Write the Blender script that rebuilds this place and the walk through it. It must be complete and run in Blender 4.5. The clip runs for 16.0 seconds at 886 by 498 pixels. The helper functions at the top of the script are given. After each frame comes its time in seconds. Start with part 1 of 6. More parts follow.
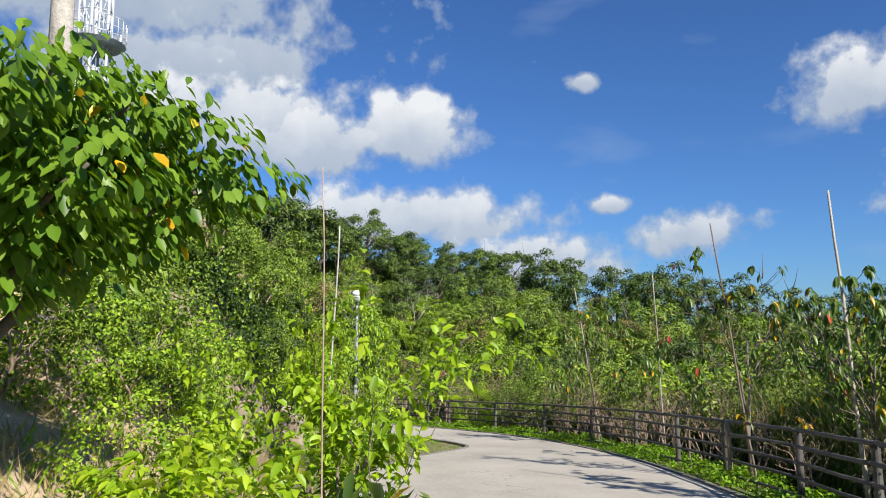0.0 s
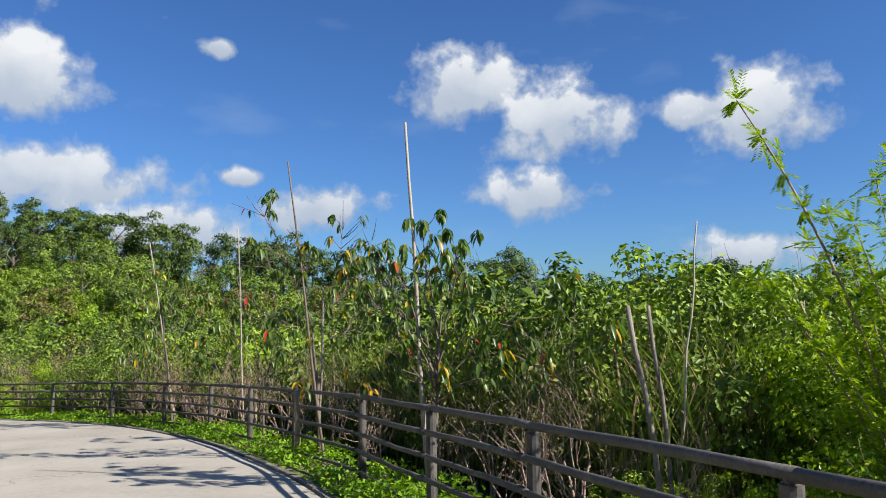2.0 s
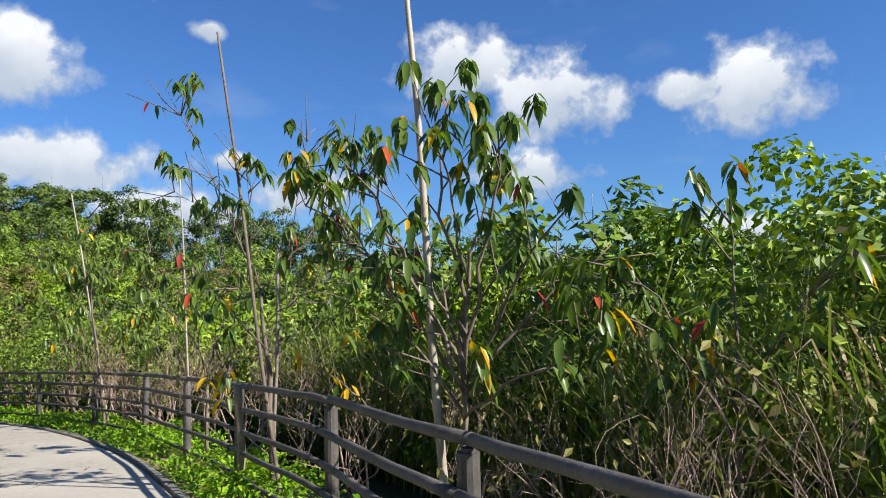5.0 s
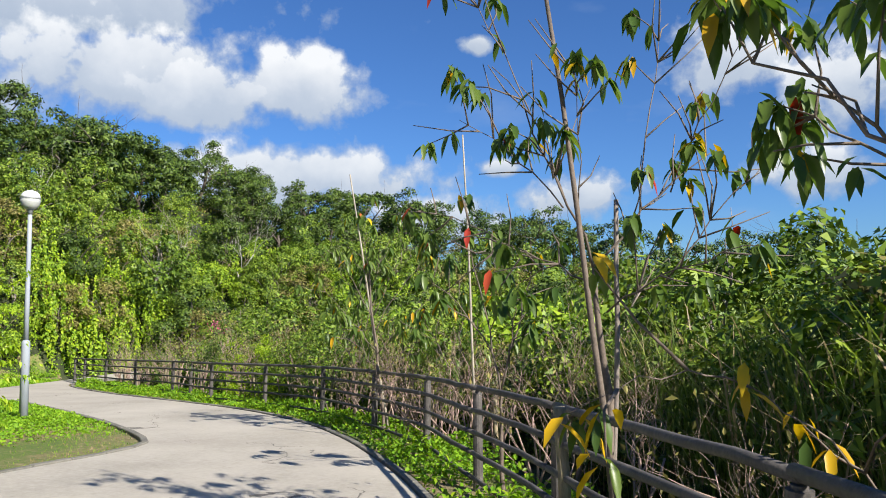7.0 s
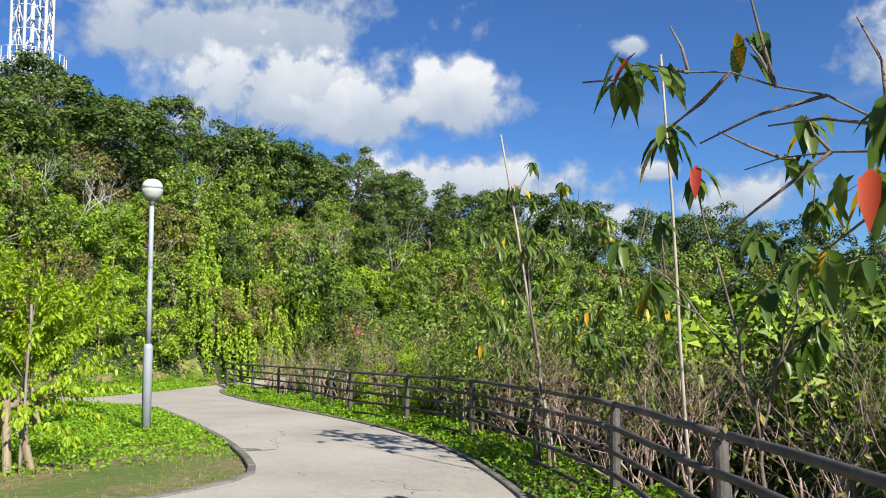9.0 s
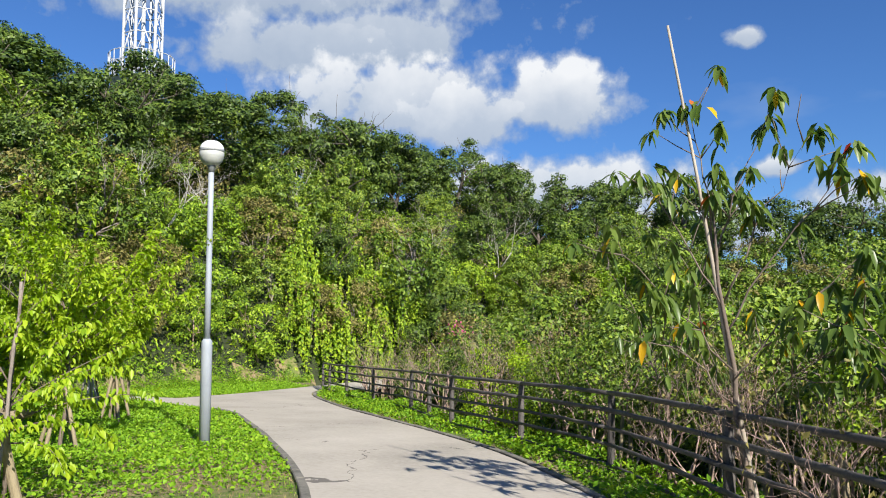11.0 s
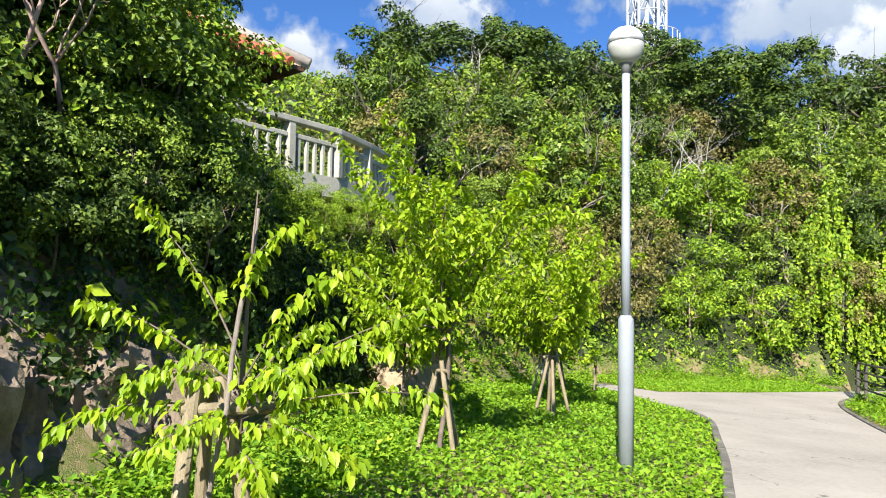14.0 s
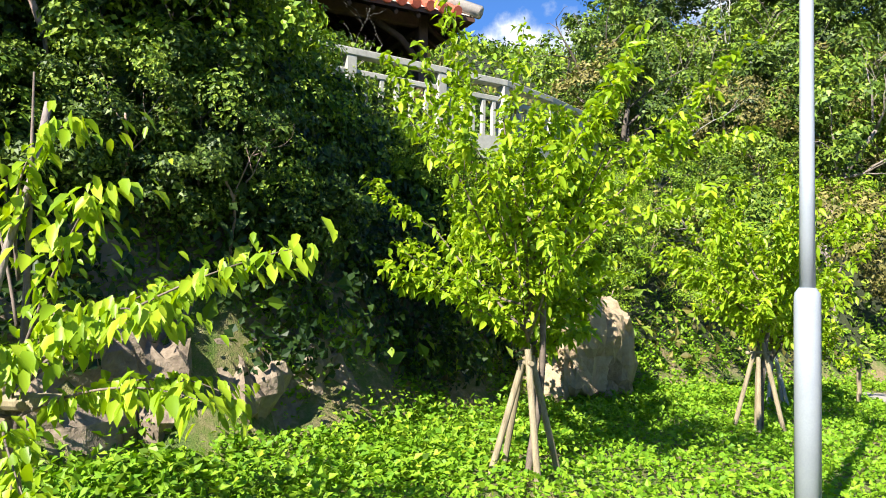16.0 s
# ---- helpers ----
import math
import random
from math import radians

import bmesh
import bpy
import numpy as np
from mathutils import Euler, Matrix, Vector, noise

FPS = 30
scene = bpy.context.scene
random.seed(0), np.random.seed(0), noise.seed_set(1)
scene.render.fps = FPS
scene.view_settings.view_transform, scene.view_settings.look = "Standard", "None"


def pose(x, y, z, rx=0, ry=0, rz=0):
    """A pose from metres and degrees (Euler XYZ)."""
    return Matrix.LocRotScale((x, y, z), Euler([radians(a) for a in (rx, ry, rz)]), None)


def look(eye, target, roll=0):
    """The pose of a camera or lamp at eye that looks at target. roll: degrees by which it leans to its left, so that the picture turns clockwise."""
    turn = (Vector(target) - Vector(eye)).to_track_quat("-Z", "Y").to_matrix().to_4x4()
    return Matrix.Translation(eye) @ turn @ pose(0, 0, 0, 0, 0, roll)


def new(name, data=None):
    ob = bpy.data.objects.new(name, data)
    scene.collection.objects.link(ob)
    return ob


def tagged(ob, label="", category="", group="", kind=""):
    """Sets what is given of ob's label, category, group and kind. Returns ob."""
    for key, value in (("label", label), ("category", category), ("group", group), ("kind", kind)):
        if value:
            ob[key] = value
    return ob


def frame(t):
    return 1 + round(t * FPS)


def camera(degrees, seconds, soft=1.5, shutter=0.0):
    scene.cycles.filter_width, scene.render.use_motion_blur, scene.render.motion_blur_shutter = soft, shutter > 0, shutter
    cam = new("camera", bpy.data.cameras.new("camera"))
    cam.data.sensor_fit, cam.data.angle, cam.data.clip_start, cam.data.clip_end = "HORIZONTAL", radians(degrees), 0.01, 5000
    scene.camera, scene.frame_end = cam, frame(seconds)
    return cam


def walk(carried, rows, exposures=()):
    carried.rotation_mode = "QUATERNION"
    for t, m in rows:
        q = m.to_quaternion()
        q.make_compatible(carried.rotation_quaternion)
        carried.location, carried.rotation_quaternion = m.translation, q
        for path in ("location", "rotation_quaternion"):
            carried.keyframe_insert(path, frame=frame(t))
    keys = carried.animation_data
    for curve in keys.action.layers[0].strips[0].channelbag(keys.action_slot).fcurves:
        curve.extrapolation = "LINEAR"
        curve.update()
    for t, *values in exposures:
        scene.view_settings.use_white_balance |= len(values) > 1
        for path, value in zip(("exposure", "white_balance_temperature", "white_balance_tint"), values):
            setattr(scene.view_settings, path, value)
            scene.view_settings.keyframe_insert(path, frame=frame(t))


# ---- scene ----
cam = camera(62.1, 16.0, soft=1.0)
PATH = [
    (0, (4.738, -7.488, 2.313), (3.597, -5.862, 2.542), -0.0),
    (0.5, (4.648, -6.863, 2.265), (3.739, -5.095, 2.484), -0.3),
    (1, (4.682, -6.181, 2.189), (3.994, -4.314, 2.39), -0.2),
    (1.5, (4.722, -5.475, 2.138), (4.259, -3.538, 2.318), -0.3),
    (2, (4.799, -4.784, 2.052), (4.569, -2.804, 2.208), -0.3),
    (2.5, (4.815, -4.084, 2.019), (4.771, -2.089, 2.155), -0.3),
    (3, (4.809, -3.388, 1.952), (4.884, -1.393, 2.074), -0.3),
    (3.2, (4.807, -3.093, 1.914), (4.908, -1.099, 2.03), -0.4),
    (5.3, (3.891, -0.373, 1.704), (3.549, 1.594, 1.812), -0.5),
    (5.5, (3.753, -0.118, 1.705), (3.318, 1.831, 1.82), -0.1),
    (6, (3.378, 0.565, 1.625), (2.749, 2.46, 1.741), -0.1),
    (6.5, (3.034, 1.166, 1.548), (2.258, 3.006, 1.668), 0.1),
    (7, (2.712, 1.689, 1.536), (1.817, 3.474, 1.659), -0.1),
    (7.5, (2.349, 2.316, 1.494), (1.348, 4.043, 1.621), -0.1),
    (8, (1.897, 2.925, 1.434), (0.806, 4.595, 1.568), -0.2),
    (8.5, (1.52, 3.585, 1.383), (0.346, 5.198, 1.525), -0.2),
    (9, (1.035, 4.209, 1.359), (-0.207, 5.769, 1.504), -0.1),
    (9.2, (0.845, 4.489, 1.329), (-0.425, 6.027, 1.478), 0.0),
    (11.3, (-1.453, 6.859, 1.092), (-2.953, 8.173, 1.244), 0.1),
    (11.5, (-1.603, 7.068, 1.07), (-3.142, 8.337, 1.224), 0.1),
    (12, (-2.204, 7.532, 1.0), (-3.858, 8.646, 1.154), 0.2),
    (12.5, (-2.843, 8.059, 0.938), (-4.627, 8.951, 1.088), 0.4),
    (13, (-3.432, 8.48, 0.905), (-5.322, 9.119, 1.045), 0.5),
    (13.5, (-3.969, 8.964, 0.856), (-5.93, 9.336, 0.981), 0.7),
    (14, (-4.535, 9.463, 0.821), (-6.528, 9.589, 0.93), 0.8),
    (14.5, (-5.094, 10.034, 0.768), (-7.09, 9.948, 0.864), 1.0),
    (15, (-5.691, 10.463, 0.723), (-7.67, 10.185, 0.808), 0.9),
    (15.5, (-6.299, 10.894, 0.645), (-8.245, 10.44, 0.724), 1.0),
    (16, (-6.964, 11.211, 0.598), (-8.864, 10.591, 0.672), 0.9),
]
walk(cam, [(t, look(eye, target, roll)) for t, eye, target, roll in PATH],
     [(0, 0.78), (3, 0.84), (5.5, 0.96), (7.5, 0.88), (9, 0.83), (11.5, 0.86), (12.5, 0.94), (14.5, 1.28), (16, 1.46)])

# ---- world, sun ----
SUN_AZ, SUN_EL = 106.0, 37.0      # compass heading from +y, degrees


def heading(az, el=0.0):
    a, e = radians(az), radians(el)
    return Vector((math.sin(a) * math.cos(e), math.cos(a) * math.cos(e), math.sin(e)))


def nd(tree, kind, **values):
    n = tree.nodes.new(kind)
    for k, v in values.items():
        setattr(n, k, v)
    return n


def wire(tree, a, b):
    tree.links.new(a, b)


def vmath(tree, op, a, b=None):
    n = nd(tree, "ShaderNodeVectorMath", operation=op)
    for i, v in enumerate((a, b)):
        if v is None:
            continue
        if isinstance(v, (tuple, list, Vector)):
            n.inputs[i].default_value = tuple(v)
        else:
            wire(tree, v, n.inputs[i])
    return n.outputs["Value"] if op in ("DOT_PRODUCT", "LENGTH") else n.outputs["Vector"]


def smath(tree, op, a, b=None, c=None, clamp=False):
    n = nd(tree, "ShaderNodeMath", operation=op, use_clamp=clamp)
    for i, v in enumerate((a, b, c)):
        if v is None:
            continue
        if isinstance(v, (int, float)):
            n.inputs[i].default_value = v
        else:
            wire(tree, v, n.inputs[i])
    return n.outputs[0]


def ramp(tree, value, stops):
    n = nd(tree, "ShaderNodeValToRGB")
    el = n.color_ramp.elements
    while len(el) < len(stops):
        el.new(0.5)
    for e, (p, c) in zip(el, stops):
        e.position, e.color = p, (*c, 1)
    wire(tree, value, n.inputs[0])
    return n.outputs[0]


def mixc(tree, fac, a, b):
    n = nd(tree, "ShaderNodeMix", data_type="RGBA")
    for s, v in ((n.inputs[0], fac), (n.inputs[6], a), (n.inputs[7], b)):
        if isinstance(v, (int, float)):
            s.default_value = v
        elif isinstance(v, (tuple, list)):
            s.default_value = (*v, 1)
        else:
            wire(tree, v, s)
    return n.outputs[2]


# cumulus banks: heading, elevation, half width, half height, in degrees
CLOUDS = [(-5, 16.7, 5.0, 3.4, 1.0), (3, 13.8, 5.6, 4.2, 1.0), (1, 8.6, 4.8, 2.5, 1.0), (13, 14.2, 3.6, 1.7, 0.9), (17, 13.5, 4.6, 3.8, 1.0),
          (-24, 19.0, 1.4, 1.0, 0.8), (-22, 9.7, 2.0, 1.0, 0.9), (-16, 7.5, 4.6, 2.4, 0.95), (15, 3.6, 4.6, 2.0, 0.9), (-51, 15.4, 11.5, 4.6, 0.95),
          (-38, 15.2, 5.2, 3.8, 1.0), (-45, 14.6, 6.0, 3.4, 0.95), (-38, 8.8, 13.0, 3.4, 0.95), (-28, 5.5, 7.0, 2.8, 0.85), (-62, 24.0, 21.0, 5.0, 0.5), (-51, 20.0, 7.0, 3.6, 0.6),
          (-57, 19.0, 11.0, 3.2, 0.55), (-88, 20.4, 5.0, 3.4, 0.8), (-100, 16.5, 8.0, 3.4, 0.8)]


def make_world():
    w = bpy.data.worlds.new("sky")
    scene.world = w
    w.use_nodes = True
    t = w.node_tree
    t.nodes.clear()
    sky = nd(t, "ShaderNodeTexSky", sky_type="NISHITA", sun_disc=False, sun_elevation=radians(SUN_EL),
             sun_rotation=radians(SUN_AZ), altitude=30, air_density=1.0, dust_density=0.3, ozone_density=2.6)
    d = nd(t, "ShaderNodeTexCoord").outputs["Generated"]
    big = nd(t, "ShaderNodeTexNoise")
    big.inputs["Scale"].default_value, big.inputs["Detail"].default_value = 22, 8
    big.inputs["Roughness"].default_value = 0.55
    wire(t, d, big.inputs["Vector"])
    fine = nd(t, "ShaderNodeTexNoise")
    fine.inputs["Scale"].default_value, fine.inputs["Detail"].default_value = 7, 4
    wire(t, vmath(t, "MULTIPLY", d, (1, 1, 2.6)), fine.inputs["Vector"])
    lobes = nd(t, "ShaderNodeTexNoise")
    lobes.inputs["Scale"].default_value, lobes.inputs["Detail"].default_value = 8, 3
    wire(t, d, lobes.inputs["Vector"])
    n = smath(t, "ADD", smath(t, "MULTIPLY", smath(t, "SUBTRACT", big.outputs["Fac"], 0.5), 1.8), smath(t, "MULTIPLY", smath(t, "SUBTRACT", lobes.outputs["Fac"], 0.5), 1.1))
    total, light = None, None
    for az, el, hw, hh, bright in CLOUDS:
        c = heading(az, el)
        r = Vector((c.y, -c.x, 0)).normalized()
        u = r.cross(c)
        p = smath(t, "DIVIDE", vmath(t, "DOT_PRODUCT", d, r), math.sin(radians(hw)))
        q = smath(t, "DIVIDE", vmath(t, "DOT_PRODUCT", d, u), math.sin(radians(hh)))
        qq = smath(t, "MAXIMUM", q, smath(t, "MULTIPLY", q, -1.25))
        e = smath(t, "SQRT", smath(t, "ADD", smath(t, "MULTIPLY", p, p), smath(t, "MULTIPLY", qq, qq)))
        f = smath(t, "ADD", smath(t, "SUBTRACT", 1.02, e), n)
        f = smath(t, "MULTIPLY", f, smath(t, "GREATER_THAN", vmath(t, "DOT_PRODUCT", d, c), 0.5))
        f = smath(t, "MULTIPLY", f, 2.2, clamp=True)
        g = smath(t, "MULTIPLY", f, smath(t, "MULTIPLY_ADD", q, 0.50 * bright, 0.56 * bright, clamp=True))
        total = f if total is None else smath(t, "MAXIMUM", total, f)
        light = g if light is None else smath(t, "MAXIMUM", light, g)
    # thin high veil between the banks
    veil = smath(t, "MULTIPLY", smath(t, "SUBTRACT", fine.outputs["Fac"], 0.60), 1.5, clamp=True)
    veil = smath(t, "MULTIPLY", veil, 0.6)
    shade = smath(t, "ADD", light, smath(t, "MULTIPLY", n, 0.28), clamp=True)
    white = ramp(t, shade, [(0.0, (0.20, 0.25, 0.33)), (0.45, (0.30, 0.34, 0.40)), (0.95, (0.52, 0.53, 0.54))])
    blue = vmath(t, "MULTIPLY", sky.outputs[0], (SKY * 0.64, SKY * 1.07, SKY * 1.70))
    a = mixc(t, veil, blue, (0.24, 0.30, 0.40))
    col = mixc(t, smath(t, "MULTIPLY", total, 0.96), a, white)
    bg = nd(t, "ShaderNodeBackground")
    wire(t, col, bg.inputs[0])
    bg.inputs[1].default_value = 1.0
    wire(t, bg.outputs[0], nd(t, "ShaderNodeOutputWorld").inputs[0])


SKY = 0.042
make_world()
sun = new("sun", bpy.data.lights.new("sun", "SUN"))
sun.data.energy, sun.data.angle, sun.data.color = 5.0, radians(0.6), (1.0, 0.94, 0.84)
sun.matrix_world = look(heading(SUN_AZ, SUN_EL) * 60, (0, 0, 0))


# ---- materials ----
def material(name):
    m = bpy.data.materials.new(name)
    m.use_nodes = True
    t = m.node_tree
    return m, t, t.nodes["Principled BSDF"]


def noise_of(t, scale, detail=4, coords="Object", rough=0.6, stretch=None):
    n = nd(t, "ShaderNodeTexNoise")
    n.inputs["Scale"].default_value, n.inputs["Detail"].default_value, n.inputs["Roughness"].default_value = scale, detail, rough
    c = nd(t, "ShaderNodeTexCoord").outputs[coords] if coords != "World" else nd(t, "ShaderNodeNewGeometry").outputs["Position"]
    if stretch:
        c = vmath(t, "MULTIPLY", c, stretch)
    wire(t, c, n.inputs["Vector"])
    return n.outputs["Fac"]


def bump(t, bsdf, height, strength, distance=0.02):
    b = nd(t, "ShaderNodeBump")
    b.inputs["Strength"].default_value, b.inputs["Distance"].default_value = strength, distance
    wire(t, height, b.inputs["Height"])
    wire(t, b.outputs[0], bsdf.inputs["Normal"])


def rough_material(name, dark, light, scale, rough=0.85, strength=0.5, distance=0.02, stretch=None, metal=0.0, mid=None, fine=9.0, coords="World"):
    """Two scales of variation: broad stains and fine grain."""
    m, t, b = material(name)
    n1, n2 = noise_of(t, scale, 5, coords, 0.6, stretch), noise_of(t, scale * fine, 4, coords, 0.7, stretch)
    f = smath(t, "ADD", smath(t, "MULTIPLY", n1, 0.6), smath(t, "MULTIPLY", n2, 0.4))
    stops = [(0.32, dark), (0.68, light)] if mid is None else [(0.30, dark), (0.5, mid), (0.70, light)]
    wire(t, ramp(t, f, stops), b.inputs["Base Color"])
    b.inputs["Roughness"].default_value, b.inputs["Metallic"].default_value = rough, metal
    bump(t, b, f, strength, distance)
    return m


def leaf_material(name, dark, mid, light, trans=0.35, rough=0.42, dead=None, dead_share=0.0):
    """Leaves differ one by one; thin, so light passes through them."""
    m, t, b = material(name)
    rnd = nd(t, "ShaderNodeNewGeometry").outputs["Random Per Island"]
    own = nd(t, "ShaderNodeObjectInfo").outputs["Random"]
    big = noise_of(t, 0.35, 2, "World")
    f = smath(t, "ADD", smath(t, "MULTIPLY", rnd, 0.62), smath(t, "MULTIPLY", smath(t, "ADD", own, big), 0.2))
    col = ramp(t, f, [(0.12, dark), (0.48, mid), (0.92, light)])
    if dead:
        col = mixc(t, smath(t, "GREATER_THAN", rnd, 1 - dead_share), col, dead)
    wire(t, col, b.inputs["Base Color"])
    b.inputs["Roughness"].default_value = rough
    b.inputs["Specular IOR Level"].default_value = 0.3
    tr = nd(t, "ShaderNodeBsdfTranslucent")
    hs = nd(t, "ShaderNodeHueSaturation")
    hs.inputs["Saturation"].default_value, hs.inputs["Value"].default_value = 1.15, 1.3
    wire(t, col, hs.inputs["Color"])
    wire(t, hs.outputs[0], tr.inputs[0])
    mx = nd(t, "ShaderNodeMixShader")
    mx.inputs[0].default_value = trans
    wire(t, b.outputs[0], mx.inputs[1])
    wire(t, tr.outputs[0], mx.inputs[2])
    wire(t, mx.outputs[0], t.nodes["Material Output"].inputs[0])
    return m


CONCRETE = rough_material("path_concrete", (0.27, 0.25, 0.21), (0.46, 0.425, 0.365), 0.55, 0.9, 0.35, 0.01, mid=(0.385, 0.352, 0.30), fine=24)


def add_cracks(m):
    """Fine wandering cracks and dark damp stains in the slab."""
    t, b = m.node_tree, m.node_tree.nodes["Principled BSDF"]
    old = b.inputs["Base Color"].links[0].from_socket
    pos = nd(t, "ShaderNodeNewGeometry").outputs["Position"]
    warp = nd(t, "ShaderNodeTexNoise")
    warp.inputs["Scale"].default_value, warp.inputs["Detail"].default_value = 0.9, 5
    wire(t, pos, warp.inputs["Vector"])
    v = nd(t, "ShaderNodeTexVoronoi", feature="DISTANCE_TO_EDGE")
    v.inputs["Scale"].default_value = 0.23
    wire(t, vmath(t, "ADD", pos, vmath(t, "MULTIPLY", warp.outputs["Color"], (2.2, 2.2, 0))), v.inputs["Vector"])
    crack = smath(t, "LESS_THAN", v.outputs["Distance"], 0.0022)
    broken = smath(t, "GREATER_THAN", noise_of(t, 0.7, 2, "World"), 0.5)
    stain = smath(t, "MULTIPLY", smath(t, "SUBTRACT", noise_of(t, 0.32, 6, "World", 0.7), 0.52), 3.2, clamp=True)
    speck = smath(t, "GREATER_THAN", noise_of(t, 14, 3, "World", 0.8), 0.73)
    c = mixc(t, smath(t, "MULTIPLY", stain, 0.42), old, (0.20, 0.175, 0.14))
    c = mixc(t, smath(t, "MULTIPLY", speck, 0.35), c, (0.12, 0.10, 0.08))
    c = mixc(t, smath(t, "MULTIPLY", smath(t, "MULTIPLY", crack, broken), 0.75), c, (0.05, 0.045, 0.04))
    wire(t, c, b.inputs["Base Color"])


add_cracks(CONCRETE)
KERB = rough_material("kerb_stone", (0.07, 0.068, 0.058), (0.24, 0.225, 0.19), 2.5, 0.9, 0.6, 0.01)
LAMP_GREY = rough_material("lamp_paint", (0.27, 0.30, 0.34), (0.35, 0.385, 0.425), 3.0, 0.62, 0.1, 0.003, fine=30)
LAMP_DARK = rough_material("lamp_collar_paint", (0.16, 0.17, 0.17), (0.22, 0.23, 0.23), 4.0, 0.4, 0.1, 0.003)
GLOBE = rough_material("lamp_globe_glass", (0.74, 0.74, 0.72), (0.82, 0.82, 0.80), 6.0, 0.25, 0.03, 0.002)
GLOBE_LOW = rough_material("lamp_bowl_grey", (0.36, 0.37, 0.34), (0.46, 0.47, 0.43), 6.0, 0.35, 0.03, 0.002)
FENCE = rough_material("fence_log_concrete", (0.040, 0.036, 0.034), (0.155, 0.14, 0.13), 3.0, 0.7, 0.8, 0.012, stretch=(1, 1, 1), mid=(0.08, 0.073, 0.069), fine=12)
STAKE = rough_material("stake_wood", (0.14, 0.11, 0.065), (0.37, 0.31, 0.20), 3.0, 0.85, 0.5, 0.006, stretch=(6, 6, 1), coords="Object")
BAMBOO = rough_material("bamboo_pole", (0.24, 0.20, 0.15), (0.48, 0.43, 0.35), 2.5, 0.6, 0.3, 0.004, stretch=(4, 4, 1), coords="Object")
BARK = rough_material("bark_grey", (0.11, 0.09, 0.075), (0.34, 0.29, 0.25), 5.0, 0.9, 0.8, 0.012, stretch=(3, 3, 0.8))
TWIG = rough_material("twig_bark", (0.20, 0.125, 0.10), (0.50, 0.37, 0.31), 7.0, 0.85, 0.4, 0.006)
MIDBARK = rough_material("bark_brown", (0.075, 0.058, 0.045), (0.24, 0.19, 0.15), 5.0, 0.9, 0.8, 0.012)
DARKBARK = rough_material("bark_dark", (0.05, 0.04, 0.033), (0.17, 0.14, 0.11), 5.0, 0.9, 0.8, 0.012)
PALEBARK = rough_material("bark_pale", (0.30, 0.28, 0.25), (0.52, 0.49, 0.45), 4.0, 0.9, 0.5, 0.01)
ROCK = rough_material("cliff_rock", (0.10, 0.075, 0.055), (0.38, 0.31, 0.23), 0.9, 0.95, 1.0, 0.08, mid=(0.23, 0.18, 0.13), fine=8)
BOULDER = rough_material("boulder_sandstone", (0.24, 0.165, 0.10), (0.52, 0.41, 0.28), 1.4, 0.95, 1.0, 0.05, mid=(0.40, 0.30, 0.19), fine=9)
PALE_ROCK = rough_material("limestone", (0.26, 0.23, 0.20), (0.56, 0.52, 0.46), 1.6, 0.95, 1.0, 0.06)
BALUSTER = rough_material("weathered_balustrade", (0.26, 0.26, 0.22), (0.50, 0.48, 0.42), 2.0, 0.9, 0.4, 0.01)
TILE = rough_material("red_clay_tile", (0.30, 0.055, 0.030), (0.58, 0.17, 0.10), 3.0, 0.85, 0.4, 0.01, mid=(0.45, 0.095, 0.05))
MORTAR = rough_material("roof_mortar", (0.34, 0.29, 0.25), (0.55, 0.49, 0.43), 3.0, 0.9, 0.4, 0.01)
TIMBER = rough_material("dark_timber", (0.045, 0.022, 0.014), (0.13, 0.065, 0.040), 2.0, 0.7, 0.4, 0.006)
STEEL = rough_material("galvanised_white", (0.38, 0.40, 0.42), (0.54, 0.56, 0.58), 1.5, 0.5, 0.1, 0.004, metal=0.1)
SOIL = rough_material("bank_soil", (0.19, 0.13, 0.08), (0.56, 0.44, 0.30), 1.2, 0.95, 0.9, 0.05, mid=(0.40, 0.30, 0.195))
# leaf litter, coloured near black so shade in the foliage gaps is included
LITTER_SHADE = rough_material("leaf_litter_shade", (0.012, 0.018, 0.006), (0.060, 0.070, 0.022), 1.6, 0.95, 0.9, 0.06, mid=(0.028, 0.038, 0.012))

LEAF_LIME = leaf_material("leaf_lime", (0.13, 0.23, 0.010), (0.25, 0.39, 0.014), (0.40, 0.50, 0.028), 0.36)
LEAF_LAWN = leaf_material("leaf_groundcover", (0.10, 0.235, 0.012), (0.195, 0.37, 0.018), (0.32, 0.48, 0.030), 0.34, 0.55)
# ivy darkened in colour to carry the shade of the cliff
LEAF_IVY_SHADE = leaf_material("leaf_ivy_shade", (0.009, 0.026, 0.006), (0.020, 0.048, 0.008), (0.045, 0.085, 0.014), 0.2, 0.5)
LEAF_VINE = leaf_material("leaf_vine", (0.032, 0.075, 0.005), (0.165, 0.285, 0.014), (0.36, 0.46, 0.030), 0.15, 0.5)
LEAF_MID = leaf_material("leaf_mid", (0.014, 0.036, 0.004), (0.105, 0.185, 0.016), (0.27, 0.345, 0.038), 0.10, 0.5)
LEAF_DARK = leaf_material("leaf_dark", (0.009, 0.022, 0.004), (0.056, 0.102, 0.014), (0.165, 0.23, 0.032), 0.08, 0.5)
LEAF_OLIVE = leaf_material("leaf_olive", (0.035, 0.034, 0.010), (0.150, 0.140, 0.034), (0.33, 0.285, 0.09), 0.12, 0.6)
LEAF_DROOP = leaf_material("leaf_droop", (0.050, 0.098, 0.020), (0.098, 0.162, 0.032), (0.17, 0.235, 0.048), 0.40, 0.33, (0.50, 0.30, 0.012), 0.02)
